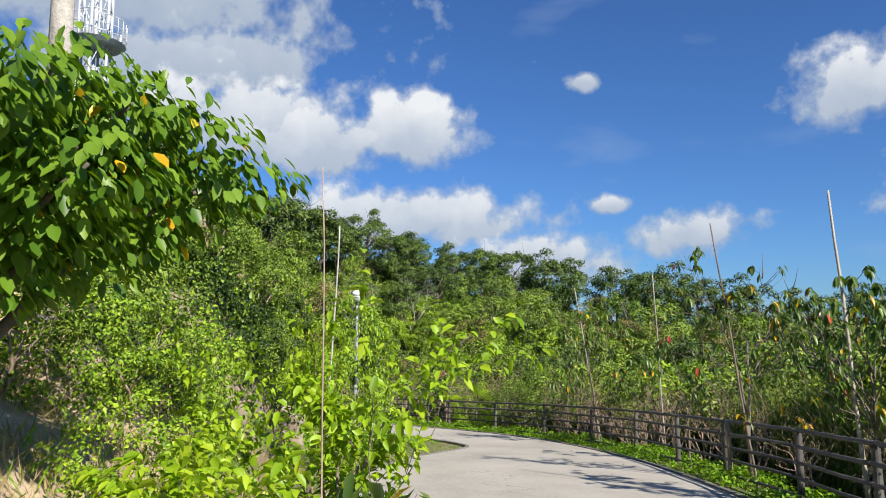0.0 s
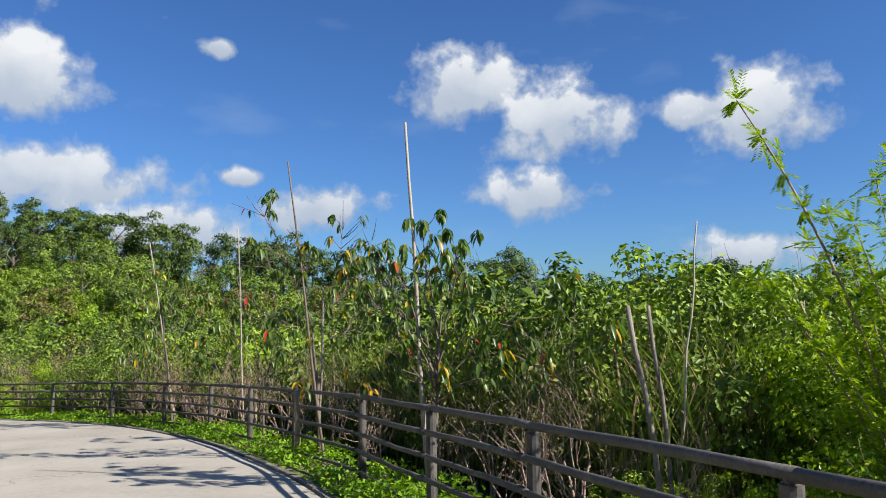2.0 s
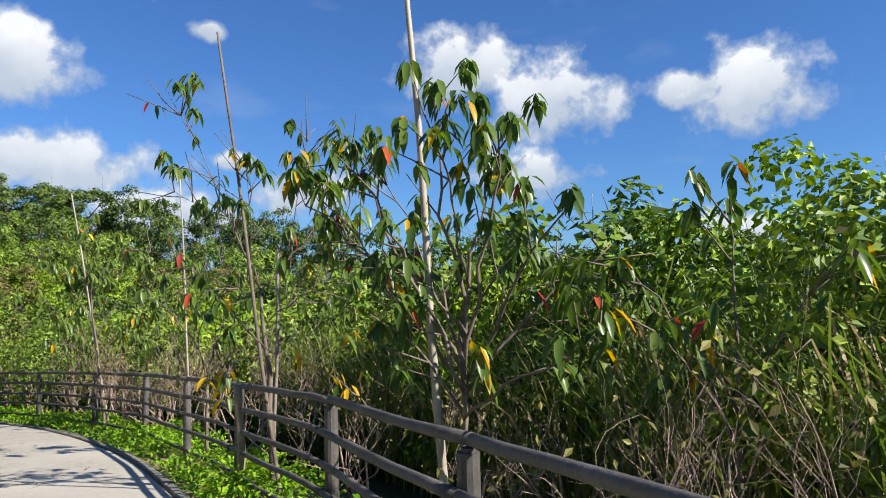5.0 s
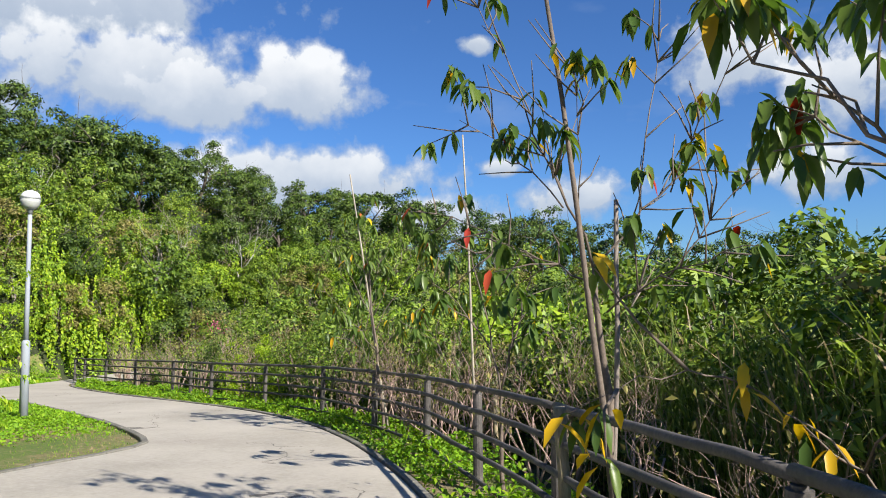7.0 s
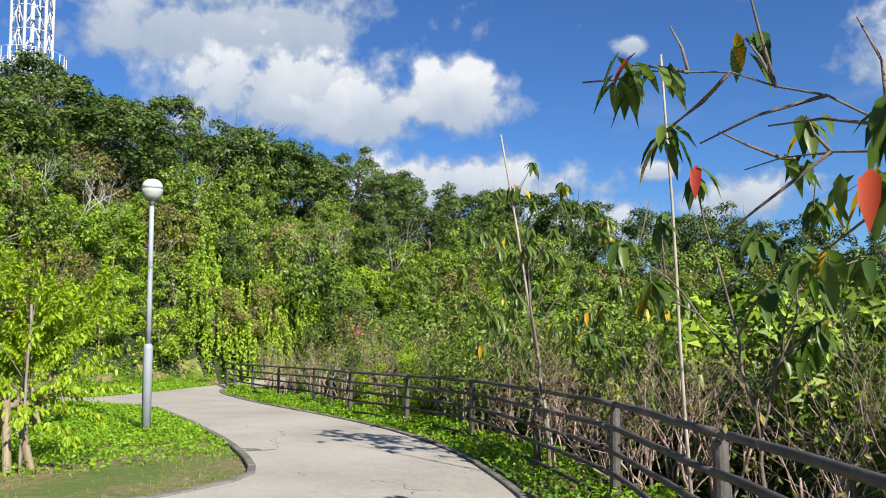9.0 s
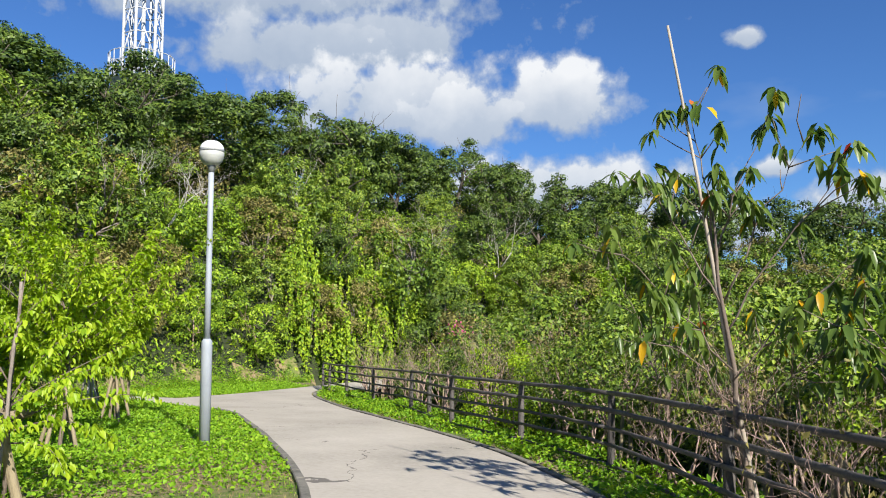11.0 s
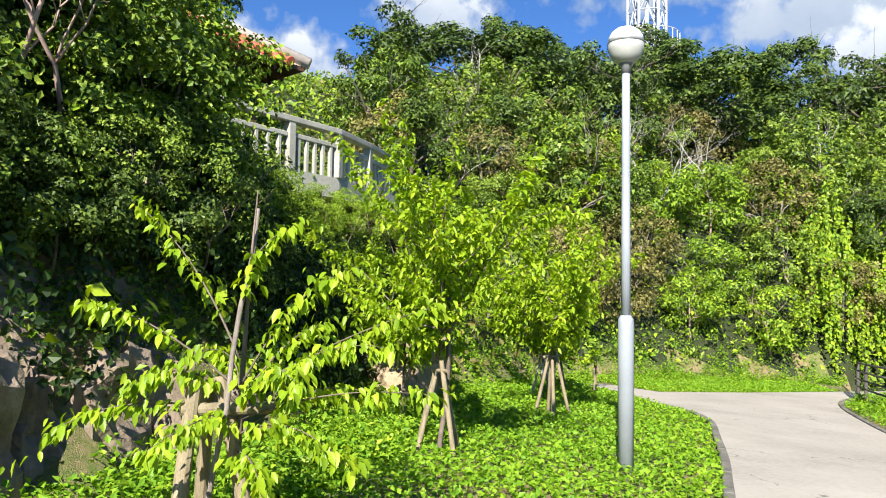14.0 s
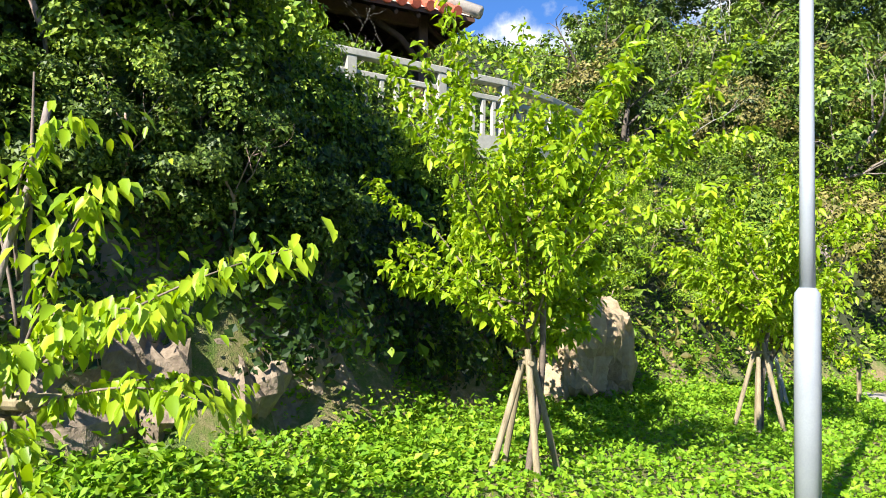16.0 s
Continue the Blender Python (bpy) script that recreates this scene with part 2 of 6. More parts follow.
LEAF_BIG = leaf_material("leaf_broad", (0.052, 0.12, 0.010), (0.11, 0.205, 0.016), (0.20, 0.31, 0.028), 0.30, 0.4)
LEAF_YELLOW = leaf_material("leaf_yellowed", (0.48, 0.27, 0.010), (0.60, 0.38, 0.014), (0.66, 0.46, 0.022), 0.35, 0.4)
LEAF_RED = leaf_material("leaf_red", (0.24, 0.030, 0.020), (0.42, 0.05, 0.03), (0.50, 0.16, 0.03), 0.30, 0.45)
PINK = leaf_material("blossom_pink", (0.45, 0.06, 0.16), (0.58, 0.10, 0.24), (0.65, 0.2, 0.32), 0.3, 0.5)
REED = leaf_material("reed_blade", (0.080, 0.13, 0.026), (0.18, 0.24, 0.052), (0.34, 0.36, 0.12), 0.36, 0.45, (0.38, 0.30, 0.17), 0.16)
DRY = leaf_material("dry_grass", (0.20, 0.14, 0.06), (0.33, 0.25, 0.12), (0.44, 0.36, 0.19), 0.25, 0.7)


def ground_material():
    """Trodden earth with short grass and moss; greener away from the bare patch."""
    m, t, b = material("ground_earth_grass")
    n1, n2, n3 = noise_of(t, 0.45, 5, "World"), noise_of(t, 9.0, 5, "World", 0.7), noise_of(t, 70.0, 3, "World", 0.7)
    earth = ramp(t, n2, [(0.3, (0.13, 0.09, 0.045)), (0.5, (0.24, 0.175, 0.09)), (0.72, (0.34, 0.27, 0.16))])
    grass = ramp(t, n3, [(0.3, (0.060, 0.105, 0.016)), (0.55, (0.105, 0.165, 0.022)), (0.75, (0.18, 0.20, 0.05))])
    f = smath(t, "ADD", smath(t, "MULTIPLY", n1, 0.75), smath(t, "MULTIPLY", n2, 0.35))
    f = smath(t, "MULTIPLY", smath(t, "SUBTRACT", f, 0.46), 7.0, clamp=True)
    wire(t, mixc(t, f, grass, earth), b.inputs["Base Color"])
    b.inputs["Roughness"].default_value = 0.95
    bump(t, b, n3, 0.7, 0.03)
    return m


GROUND = ground_material()


# ---- mesh helpers ----
def mesh_from(name, verts, faces, mats, index=None, smooth=False):
    me = bpy.data.meshes.new(name)
    me.from_pydata([tuple(v) for v in verts] if not isinstance(verts, np.ndarray) else verts.tolist(), [], faces if isinstance(faces, list) else faces.tolist())
    for m in (mats if isinstance(mats, (list, tuple)) else [mats]):
        me.materials.append(m)
    if index is not None:
        me.polygons.foreach_set("material_index", np.asarray(index, np.int32))
    if smooth:
        me.polygons.foreach_set("use_smooth", np.ones(len(me.polygons), bool))
    me.update()
    return me


def put(name, me, parent=None, label=""):
    ob = new(name, me)
    if parent is not None:
        ob.parent = parent
    if label:
        tagged(ob, label)
    return ob


def part(name, bm, mat, parent=None, label="", smooth=False):
    me = bpy.data.meshes.new(name)
    bm.to_mesh(me)
    bm.free()
    me.materials.append(mat)
    if smooth:
        me.polygons.foreach_set("use_smooth", np.ones(len(me.polygons), bool))
    return put(name, me, parent, label)


class Tubes:
    """Collects tapered tubes along polylines into one mesh."""

    def __init__(self, sides=6):
        self.v, self.f, self.sides = [], [], sides

    def add(self, pts, radii, sides=None):
        k = sides or self.sides
        base = len(self.v)
        pts = [Vector(p) for p in pts]
        for i, p in enumerate(pts):
            d = (pts[min(i + 1, len(pts) - 1)] - pts[max(i - 1, 0)])
            d = d.normalized() if d.length > 1e-6 else Vector((0, 0, 1))
            a = d.cross(Vector((0.31, 0.17, 0.93) if abs(d.z) < 0.9 else (1, 0, 0.1))).normalized()
            b = d.cross(a)
            for j in range(k):
                w = 2 * math.pi * j / k
                self.v.append(p + (a * math.cos(w) + b * math.sin(w)) * radii[i])
        for i in range(len(pts) - 1):
            for j in range(k):
                q, r = base + i * k, (j + 1) % k
                self.f.append((q + j, q + r, q + k + r, q + k + j))
        self.f.append(tuple(base + j for j in reversed(range(k))))
        self.f.append(tuple(base + (len(pts) - 1) * k + j for j in range(k)))
        return self

    def mesh(self, name, mat, smooth=True):
        return mesh_from(name, self.v, self.f, mat, smooth=smooth)


def unit(a):
    return a / np.maximum(np.linalg.norm(a, axis=-1, keepdims=True), 1e-9)


def leaves_mesh(name, pos, way, face, length, width, mats, index=None, fold=0.25, droop=0.25):
    """One oval, folded, drooping leaf per row: base at pos, growing along way, its upper side towards face."""
    n = len(pos)
    way = unit(np.asarray(way, float))
    side = unit(np.cross(way, face))
    up = np.cross(side, way)
    L, W = np.asarray(length).reshape(-1, 1) * np.ones((n, 1)), np.asarray(width).reshape(-1, 1) * np.ones((n, 1))
    down = np.array([0, 0, -1.0])
    rows = [pos]
    for u, w in ((0.30, 0.92), (0.66, 0.86)):
        c = pos + way * L * u + down * L * droop * u * u
        rows += [c - side * W * 0.5 * w + up * W * fold * w, c, c + side * W * 0.5 * w + up * W * fold * w]
    rows.append(pos + way * L * 0.98 + down * L * droop * 1.05)
    v = np.stack(rows, 1).reshape(-1, 3)
    o = (np.arange(n) * 8)[:, None]
    f = np.concatenate([o + np.array([k]) for k in ([0, 2, 1], [0, 3, 2], [1, 2, 5], [1, 5, 4], [2, 3, 6], [2, 6, 5], [4, 5, 7], [5, 6, 7])], 1).reshape(-1, 3)
    ix = None if index is None else np.repeat(index, 8)
    return mesh_from(name, v, f, mats, ix, True)


def quads_mesh(name, pos, way, face, length, width, mats, index=None, fold=0.2):
    """Cheaper leaves: two triangles, folded on the midrib."""
    n = len(pos)
    way = unit(np.asarray(way, float))
    side = unit(np.cross(way, face))
    up = np.cross(side, way)
    L, W = np.asarray(length).reshape(-1, 1) * np.ones((n, 1)), np.asarray(width).reshape(-1, 1) * np.ones((n, 1))
    mid = pos + way * L * 0.45
    v = np.stack([pos, mid - side * W * 0.5 + up * W * fold, pos + way * L, mid + side * W * 0.5 + up * W * fold], 1).reshape(-1, 3)
    o = (np.arange(n) * 4)[:, None]
    f = np.concatenate([o + np.array([[0, 2, 1]]), o + np.array([[0, 3, 2]])], 1).reshape(-1, 3)
    ix = None if index is None else np.repeat(index, 2)
    return mesh_from(name, v, f, mats, ix)


def tris_mesh(name, pos, way, face, length, width, mats, index=None):
    """The cheapest leaves, for crowns far off: one pointed blade each."""
    n = len(pos)
    way = unit(np.asarray(way, float))
    side = unit(np.cross(way, face))
    L, W = np.asarray(length).reshape(-1, 1) * np.ones((n, 1)), np.asarray(width).reshape(-1, 1) * np.ones((n, 1))
    v = np.stack([pos - side * W * 0.5, pos + side * W * 0.5, pos + way * L], 1).reshape(-1, 3)
    return mesh_from(name, v, np.arange(n * 3).reshape(-1, 3), mats, index)


def scatter_ball(rng, n, radii, shell=0.55):
    d = unit(rng.normal(size=(n, 3)))
    r = (shell + (1 - shell) * rng.random((n, 1)) ** 0.6)
    return d * r * np.asarray(radii), d


# ---- lie of the land ----
def gz(x, y):
    """The even slope of the valley floor, level past the far bend."""
    return 0.068 * (0.53 * np.clip(x, -27, 45) - 0.85 * np.clip(y, -45, 25))


FOOT = [(4.5, -16), (1.4, -8), (-1.2, -4), (-4.6, 0.0), (-7.6, 3.4), (-9.9, 6.3), (-12.6, 7.7), (-16, 8.8), (-18.8, 9.6), (-22, 11.6), (-26.5, 14.2),
        (-30, 18.5), (-31.5, 25), (-30, 33), (-24, 38), (-14, 42), (0, 47), (20, 52), (50, 60)]
HIGH = [0.85, 0.85, 0.85, 0.88, 0.95, 1.0, 1.0, 1.0, 1.0, 1.0, 1.05, 1.1, 1.1, 1.0, 0.72, 0.45, 0.3, 0.2, 0.2]
FENCE_LINE = [(10.0, -14.0), (8.4, -9.0), (7.1, -4.6), (6.0, -1.9), (5.25, -0.35), (4.35, 1.5), (3.35, 3.3), (2.5, 4.9), (1.5, 6.3), (0.4, 7.85), (-1.0, 9.55), (-2.3, 11.15),
              (-4.3, 12.95), (-6.95, 15.05), (-9.6, 16.3), (-12.4, 17.35), (-15.9, 19.25), (-18.7, 20.2), (-21.7, 21.4), (-24.6, 22.7), (-26.8, 23.9)]


def along(line):
    p = np.array(line, float)
    s = np.r_[0, np.cumsum(np.hypot(*np.diff(p, axis=0).T))]
    return p, s


def nearest(line, x, y):
    """Signed distance to a polyline (positive on its left), and how far along it, in segments."""
    p = np.array(line, float)
    q = np.stack([np.asarray(x, float), np.asarray(y, float)], -1)
    best = np.full(q.shape[:-1], 1e9)
    out, where = np.zeros_like(best), np.zeros_like(best)
    for i in range(len(p) - 1):
        a, b = p[i], p[i + 1]
        ab = b - a
        u = np.clip(((q - a) @ ab) / (ab @ ab), 0, 1)
        off = q - a - u[..., None] * ab
        d = np.hypot(off[..., 0], off[..., 1])
        sign = np.sign(ab[0] * off[..., 1] - ab[1] * off[..., 0])
        hit = d < best
        best, out, where = np.where(hit, d, best), np.where(hit, d * sign, out), np.where(hit, i + u, where)
    return out, where


def height(x, y):
    """Ground height: the sloping valley floor, the hill beyond its foot and the drop behind the fence."""
    x, y = np.asarray(x, float), np.asarray(y, float)
    d, w = nearest(FOOT, x, y)
    k = np.interp(w, range(len(HIGH)), HIGH)
    rise = np.interp(d, [0, 0.6, 2.0, 3.4, 6, 12, 22, 34, 60, 200], [0, 0.9, 3.2, 4.6, 6.4, 9.6, 12.8, 14.4, 14.8, 15])
    soft = np.interp(d, [0, 0.9, 2.2, 4, 9, 16, 30, 60, 200], [0, 1.25, 1.9, 2.9, 5.2, 7.4, 9.6, 11, 11.5])
    sheer = np.interp(d, [0, 0.35, 0.8, 1.5, 2.4, 6, 12, 22, 34, 60, 200], [0, 1.3, 2.6, 4.0, 4.9, 6.4, 9.6, 12.8, 14.4, 14.8, 15])
    face = np.clip((w - 3.9) / 0.5, 0, 1) * np.clip((6.7 - w) / 0.7, 0, 1)
    rise = rise + (sheer - rise) * face
    blend = np.clip((w - 2.6) / 1.4, 0, 1)
    rise = (rise * blend + soft * (1 - blend)) * k
    e, _ = nearest(FENCE_LINE, x, y)
    drop = np.interp(-e, [0, 0.4, 2.5, 8, 40], [0, 0.05, 0.55, 0.9, 1.2])
    far = np.clip(1 - np.maximum(np.hypot(x, y) - 80, 0) / 260, 0.0, 1)
    wob = 0.25 * np.sin(x * 0.9 + 1.3 * np.sin(y * 0.5)) * np.sin(y * 0.8) * np.clip(d / 3, 0, 1)
    return gz(x, y) + (rise + wob - drop) * np.clip(far * 3, 0, 1) - 3 * (1 - far)


# ---- ground, path, kerb ----
def axis_steps(lo, hi, step, out):
    inner = list(np.arange(lo, hi + 1e-6, step))
    left, right, g = [], [], step
    a, b = lo, hi
    while b < out:
        g *= 1.45
        a, b = a - g, b + g
        left.append(a)
        right.append(b)
    return np.array(left[::-1] + inner + right)


def build_ground():
    xs, ys = axis_steps(-62, 40, 0.6, 3000), axis_steps(-24, 74, 0.6, 3000)
    X, Y = np.meshgrid(xs, ys)
    Z = height(X, Y)
    v = np.stack([X, Y, Z], -1).reshape(-1, 3)
    nx, ny = len(xs), len(ys)
    i = (np.arange(ny - 1)[:, None] * nx + np.arange(nx - 1)[None]).ravel()
    f = np.stack([i, i + 1, i + nx + 1, i + nx], 1)
    c = v[f].mean(1)
    d, w = nearest(FOOT, c[:, 0], c[:, 1])
    e, _ = nearest(FENCE_LINE, c[:, 0], c[:, 1])
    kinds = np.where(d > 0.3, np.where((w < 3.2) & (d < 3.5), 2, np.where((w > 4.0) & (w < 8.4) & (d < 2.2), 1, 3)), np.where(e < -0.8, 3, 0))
    ob = put("ground", mesh_from("ground", v, f, [GROUND, ROCK, SOIL, LITTER_SHADE], kinds, True))
    tagged(ob, "valley floor of earth and short grass rising into a hill", "ground", kind="structure")


build_ground()

RIGHT = [(8.4, -16), (7.4, -12), (6.35, -7), (5.35, -2.8), (4.55, -1.0), (3.4, 1.6), (2.3, 3.7), (1.33, 5.25), (0.05, 7.05), (-1.35, 8.85), (-3.1, 10.72), (-4.5, 12.05), (-6.3, 13.5),
         (-9.0, 15.1), (-11.8, 16.3), (-15.2, 17.5), (-18.2, 18.6), (-22.7, 20.7), (-25.6, 22.9), (-26.6, 25.2), (-25.6, 28.0), (-22.0, 30.5)]
LEFT = [(5.2, -16), (3.6, -10), (3.0, -7), (2.5, -5.2), (1.3, -3.4), (-0.2, -2.1), (-2.3, -1.4), (-3.4, 0.9), (-5.0, 3.8), (-6.0, 6.6), (-6.35, 9.2), (-6.75, 10.1), (-7.5, 10.65), (-8.6, 11.3), (-10.3, 12.15), (-12.1, 12.95),
        (-13.6, 13.6), (-15.5, 14.35), (-17.3, 15.05), (-18.6, 15.3), (-20.2, 15.2), (-21.9, 15.0), (-24.5, 14.6)]
FAR = [(-24.8, 15.3), (-23.3, 16.3), (-25.0, 19.4), (-27.9, 24.2), (-28.6, 28.5), (-25.0, 33.0)]


def smooth_line(line, n):
    """A round curve through the corners, with n steps to a piece."""
    p = [Vector((*q, 0)) for q in line]
    out = []
    for i in range(len(p) - 1):
        a, b, c, d = p[max(i - 1, 0)], p[i], p[i + 1], p[min(i + 2, len(p) - 1)]
        for k in range(n):
            t = k / n
            out.append(0.5 * (2 * b + (c - a) * t + (2 * a - 5 * b + 4 * c - d) * t * t + (3 * b - a - 3 * c + d) * t ** 3))
    out.append(p[-1])
    return [(q.x, q.y) for q in out]


def build_path():
    r, l = smooth_line(RIGHT, 5), smooth_line(LEFT, 5)
    outline = r + [(x, y) for x, y in reversed(FAR)] + l[::-1]
    bm = bmesh.new()
    vs = [bm.verts.new((x, y, gz(x, y) + 0.035)) for x, y in outline]
    bm.faces.new(vs)
    bmesh.ops.triangulate(bm, faces=bm.faces[:])
    res = bmesh.ops.extrude_face_region(bm, geom=bm.faces[:])
    bmesh.ops.translate(bm, vec=(0, 0, -0.2), verts=[g for g in res["geom"] if isinstance(g, bmesh.types.BMVert)])
    bmesh.ops.recalc_face_normals(bm, faces=bm.faces[:])
    ob = part("path", bm, CONCRETE)
    tagged(ob, "wide pale concrete footpath curving downhill, worn and dusty", "path", kind="structure")
    return ob


PATH_SLAB = build_path()


def block(bm, m, sx, sy, sz, bev=0.0):
    res = bmesh.ops.create_cube(bm, size=1.0, matrix=m @ Matrix.Diagonal((sx, sy, sz, 1)))
    if bev:
        es = list({e for v in res["verts"] for e in v.link_edges})
        bmesh.ops.bevel(bm, geom=es, offset=bev, segments=1, affect="EDGES")


def resample(line, step):
    p, s = along(line)
    q = np.arange(0, s[-1], step)
    return np.stack([np.interp(q, s, p[:, 0]), np.interp(q, s, p[:, 1])], 1)


def build_kerb(line, name, label, wide, top, step=0.6):
    bm = bmesh.new()
    block(bm, Matrix.Identity(4), step - 0.012, wide, 0.22, 0.012)
    me = bpy.data.meshes.new("kerb_stone")
    bm.to_mesh(me)
    bm.free()
    me.materials.append(KERB)
    root = tagged(new(name), label, "kerb", kind="structure")
    pts = resample(line, step)
    for a, b in zip(pts[:-1], pts[1:]):
        m = (a + b) / 2
        d = b - a
        ob = put("kerb_stone", me, root)
        slope = math.degrees(math.atan2(gz(*b) - gz(*a), np.hypot(*d)))
        ob.matrix_basis = pose(m[0], m[1], gz(*m) + top - 0.11 + random.uniform(-0.006, 0.006), 0, -slope, math.degrees(math.atan2(d[1], d[0])))


KERB_RIGHT = [(x + 0.06, y + 0.05) for x, y in smooth_line(RIGHT[1:19], 5)]
KERB_LEFT = [(x - 0.02, y + 0.0) for x, y in smooth_line(LEFT[8:21], 5)]


# ---- fence ----
def build_fence():
    fence = tagged(new("fence"), "long curving park fence of dark log-shaped concrete rails and posts", "fence")
    line = smooth_line(FENCE_LINE, 6)
    pts = resample(line, 1.30)
    p, s = along(line)
    # the posts: rounded logs with a domed cap
    bm = bmesh.new()
    bmesh.ops.create_cone(bm, cap_ends=True, segments=12, radius1=0.056, radius2=0.050, depth=1.30, matrix=Matrix.Translation((0, 0, 0.385)))
    bmesh.ops.bevel(bm, geom=[e for e in bm.edges if all(v.co.z > 0.9 for v in e.verts)], offset=0.018, segments=2, affect="EDGES")
    post = bpy.data.meshes.new("post")
    bm.to_mesh(post)
    bm.free()
    post.materials.append(FENCE)
    def where(x, y):
        return float(s[np.argmin(np.hypot(p[:, 0] - x, p[:, 1] - y))])

    marks = [where(x, y) for x, y in ((9.0, -11.0), (8.2, -8.5), (7.5, -6.0), (6.8, -3.6), (5.85, -1.5), (4.8, 0.6), (3.75, 2.55), (2.68, 4.6), (1.05, 6.95), (-0.6, 9.1), (-2.28, 11.15), (-4.25, 12.9), (-6.95, 15.05),
                                      (-9.6, 16.3), (-12.35, 17.35), (-14.2, 18.35), (-16.1, 19.3), (-18.65, 20.2), (-21.6, 21.35), (-24.4, 22.6), (-26.8, 23.9))]
    for d, e in zip(marks, marks[1:] + [marks[-1]]):
        x, y = np.interp(d, s, p[:, 0]), np.interp(d, s, p[:, 1])
        ob = put("post", post, fence)
        ob.matrix_basis = pose(x, y, gz(x, y), random.uniform(-1, 1), random.uniform(-1, 1), random.uniform(0, 360))
        if e - d < 0.5:
            continue
        for k, (h, r) in enumerate(((1.065, 0.031), (0.84, 0.029), (0.61, 0.026), (0.39, 0.026), (0.13, 0.024))):
            tube = Tubes(10)
            q = np.linspace(d - 0.03, e + 0.03, 7)
            side = -0.075 if k else -0.06
            line3, rad = [], []
            for t in q:
                X, Y = np.interp(t, s, p[:, 0]), np.interp(t, s, p[:, 1])
                dx, dy = np.interp(t + 0.1, s, p[:, 0]) - np.interp(t - 0.1, s, p[:, 0]), np.interp(t + 0.1, s, p[:, 1]) - np.interp(t - 0.1, s, p[:, 1])
                g = math.hypot(dx, dy) or 1
                off = 0.068 if k else 0.0
                line3.append((X - dy / g * off, Y + dx / g * off, gz(X, Y) + h + random.uniform(-0.006, 0.006)))
                rad.append(r * random.uniform(0.93, 1.07))
            tube.add(line3, rad)
            put("rail", tube.mesh("rail", FENCE), fence)
    return fence


build_fence()


# ---- street lamp ----
def lathe(profile, mat, name, parent, label="", segs=24):
    v, f = [], []
    for r, z in profile:
        for j in range(segs):
            a = 2 * math.pi * j / segs
            v.append((r * math.cos(a), r * math.sin(a), z))
    for i in range(len(profile) - 1):
        for j in range(segs):
            k = (j + 1) % segs
            f.append((i * segs + j, i * segs + k, (i + 1) * segs + k, (i + 1) * segs + j))
    f.append(tuple(reversed(range(segs))))
    f.append(tuple((len(profile) - 1) * segs + j for j in range(segs)))
    return put(name, mesh_from(name, v, f, mat, smooth=True), parent, label)


def build_lamp(x, y):
    root = tagged(new("street_lamp"), "tall grey steel lamp post with a white globe, standing in grass", "street lamp")
    root.location = (x, y, gz(x, y))
    lathe([(0.088, -0.2), (0.088, 1.62), (0.083, 1.67), (0.056, 1.71)], LAMP_GREY, "lower_shaft", root, "thicker grey base tube")
    lathe([(0.053, 1.70), (0.050, 2.6), (0.047, 3.6), (0.044, 4.56)], LAMP_GREY, "upper_shaft", root)
    lathe([(0.052, 4.46), (0.054, 4.53), (0.072, 4.555), (0.085, 4.575)], LAMP_DARK, "collar", root)
    lathe([(0.085, 4.572), (0.135, 4.60), (0.175, 4.65), (0.196, 4.72), (0.203, 4.80)], GLOBE_LOW, "bowl", root, "frosted grey lower half of the globe")
    lathe([(0.204, 4.797), (0.209, 4.81), (0.204, 4.823)], LAMP_DARK, "band", root)
    lathe([(0.202, 4.82), (0.192, 4.88), (0.16, 4.935), (0.11, 4.975), (0.05, 4.993), (0.005, 4.997)], GLOBE, "globe", root, "white domed top of the globe")


build_lamp(-12.66, 12.04)


# ---- plants ----
def grow(rng, start, way, length, radius, depth, tubes, tips, spread=0.6, up=0.15, kids=(2, 4), bend=0.18, taper=0.55, sides=6):
    """One limb and its branches. tips collects end points with their direction."""
    n = 5
    p, d = Vector(start), Vector(way).normalized()
    pts, rad = [p.copy()], [radius]
    for i in range(n):
        d = (d + Vector(rng.normal(size=3)) * bend + Vector((0, 0, up * 0.3))).normalized()
        p = p + d * (length / n)
        pts.append(p.copy())
        rad.append(radius * (1 - (1 - taper) * (i + 1) / n))
    tubes.add(pts, rad, sides)
    if depth == 0:
        tips.append((p, d, pts))
        return
    for k in range(rng.integers(kids[0], kids[1] + 1)):
        i = rng.integers(2, n + 1)
        a = rng.random() * 2 * math.pi
        side = d.orthogonal().normalized()
        side = Matrix.Rotation(a, 3, d) @ side
        w = (d * (1 - spread * 0.5) + side * spread + Vector((0, 0, up))).normalized()
        grow(rng, pts[i], w, length * rng.uniform(0.55, 0.8), rad[i] * 0.62, depth - 1, tubes, tips, spread, up, kids, bend * 1.2, 0.4, max(4, sides - 1))
    tips.append((p, d, pts))


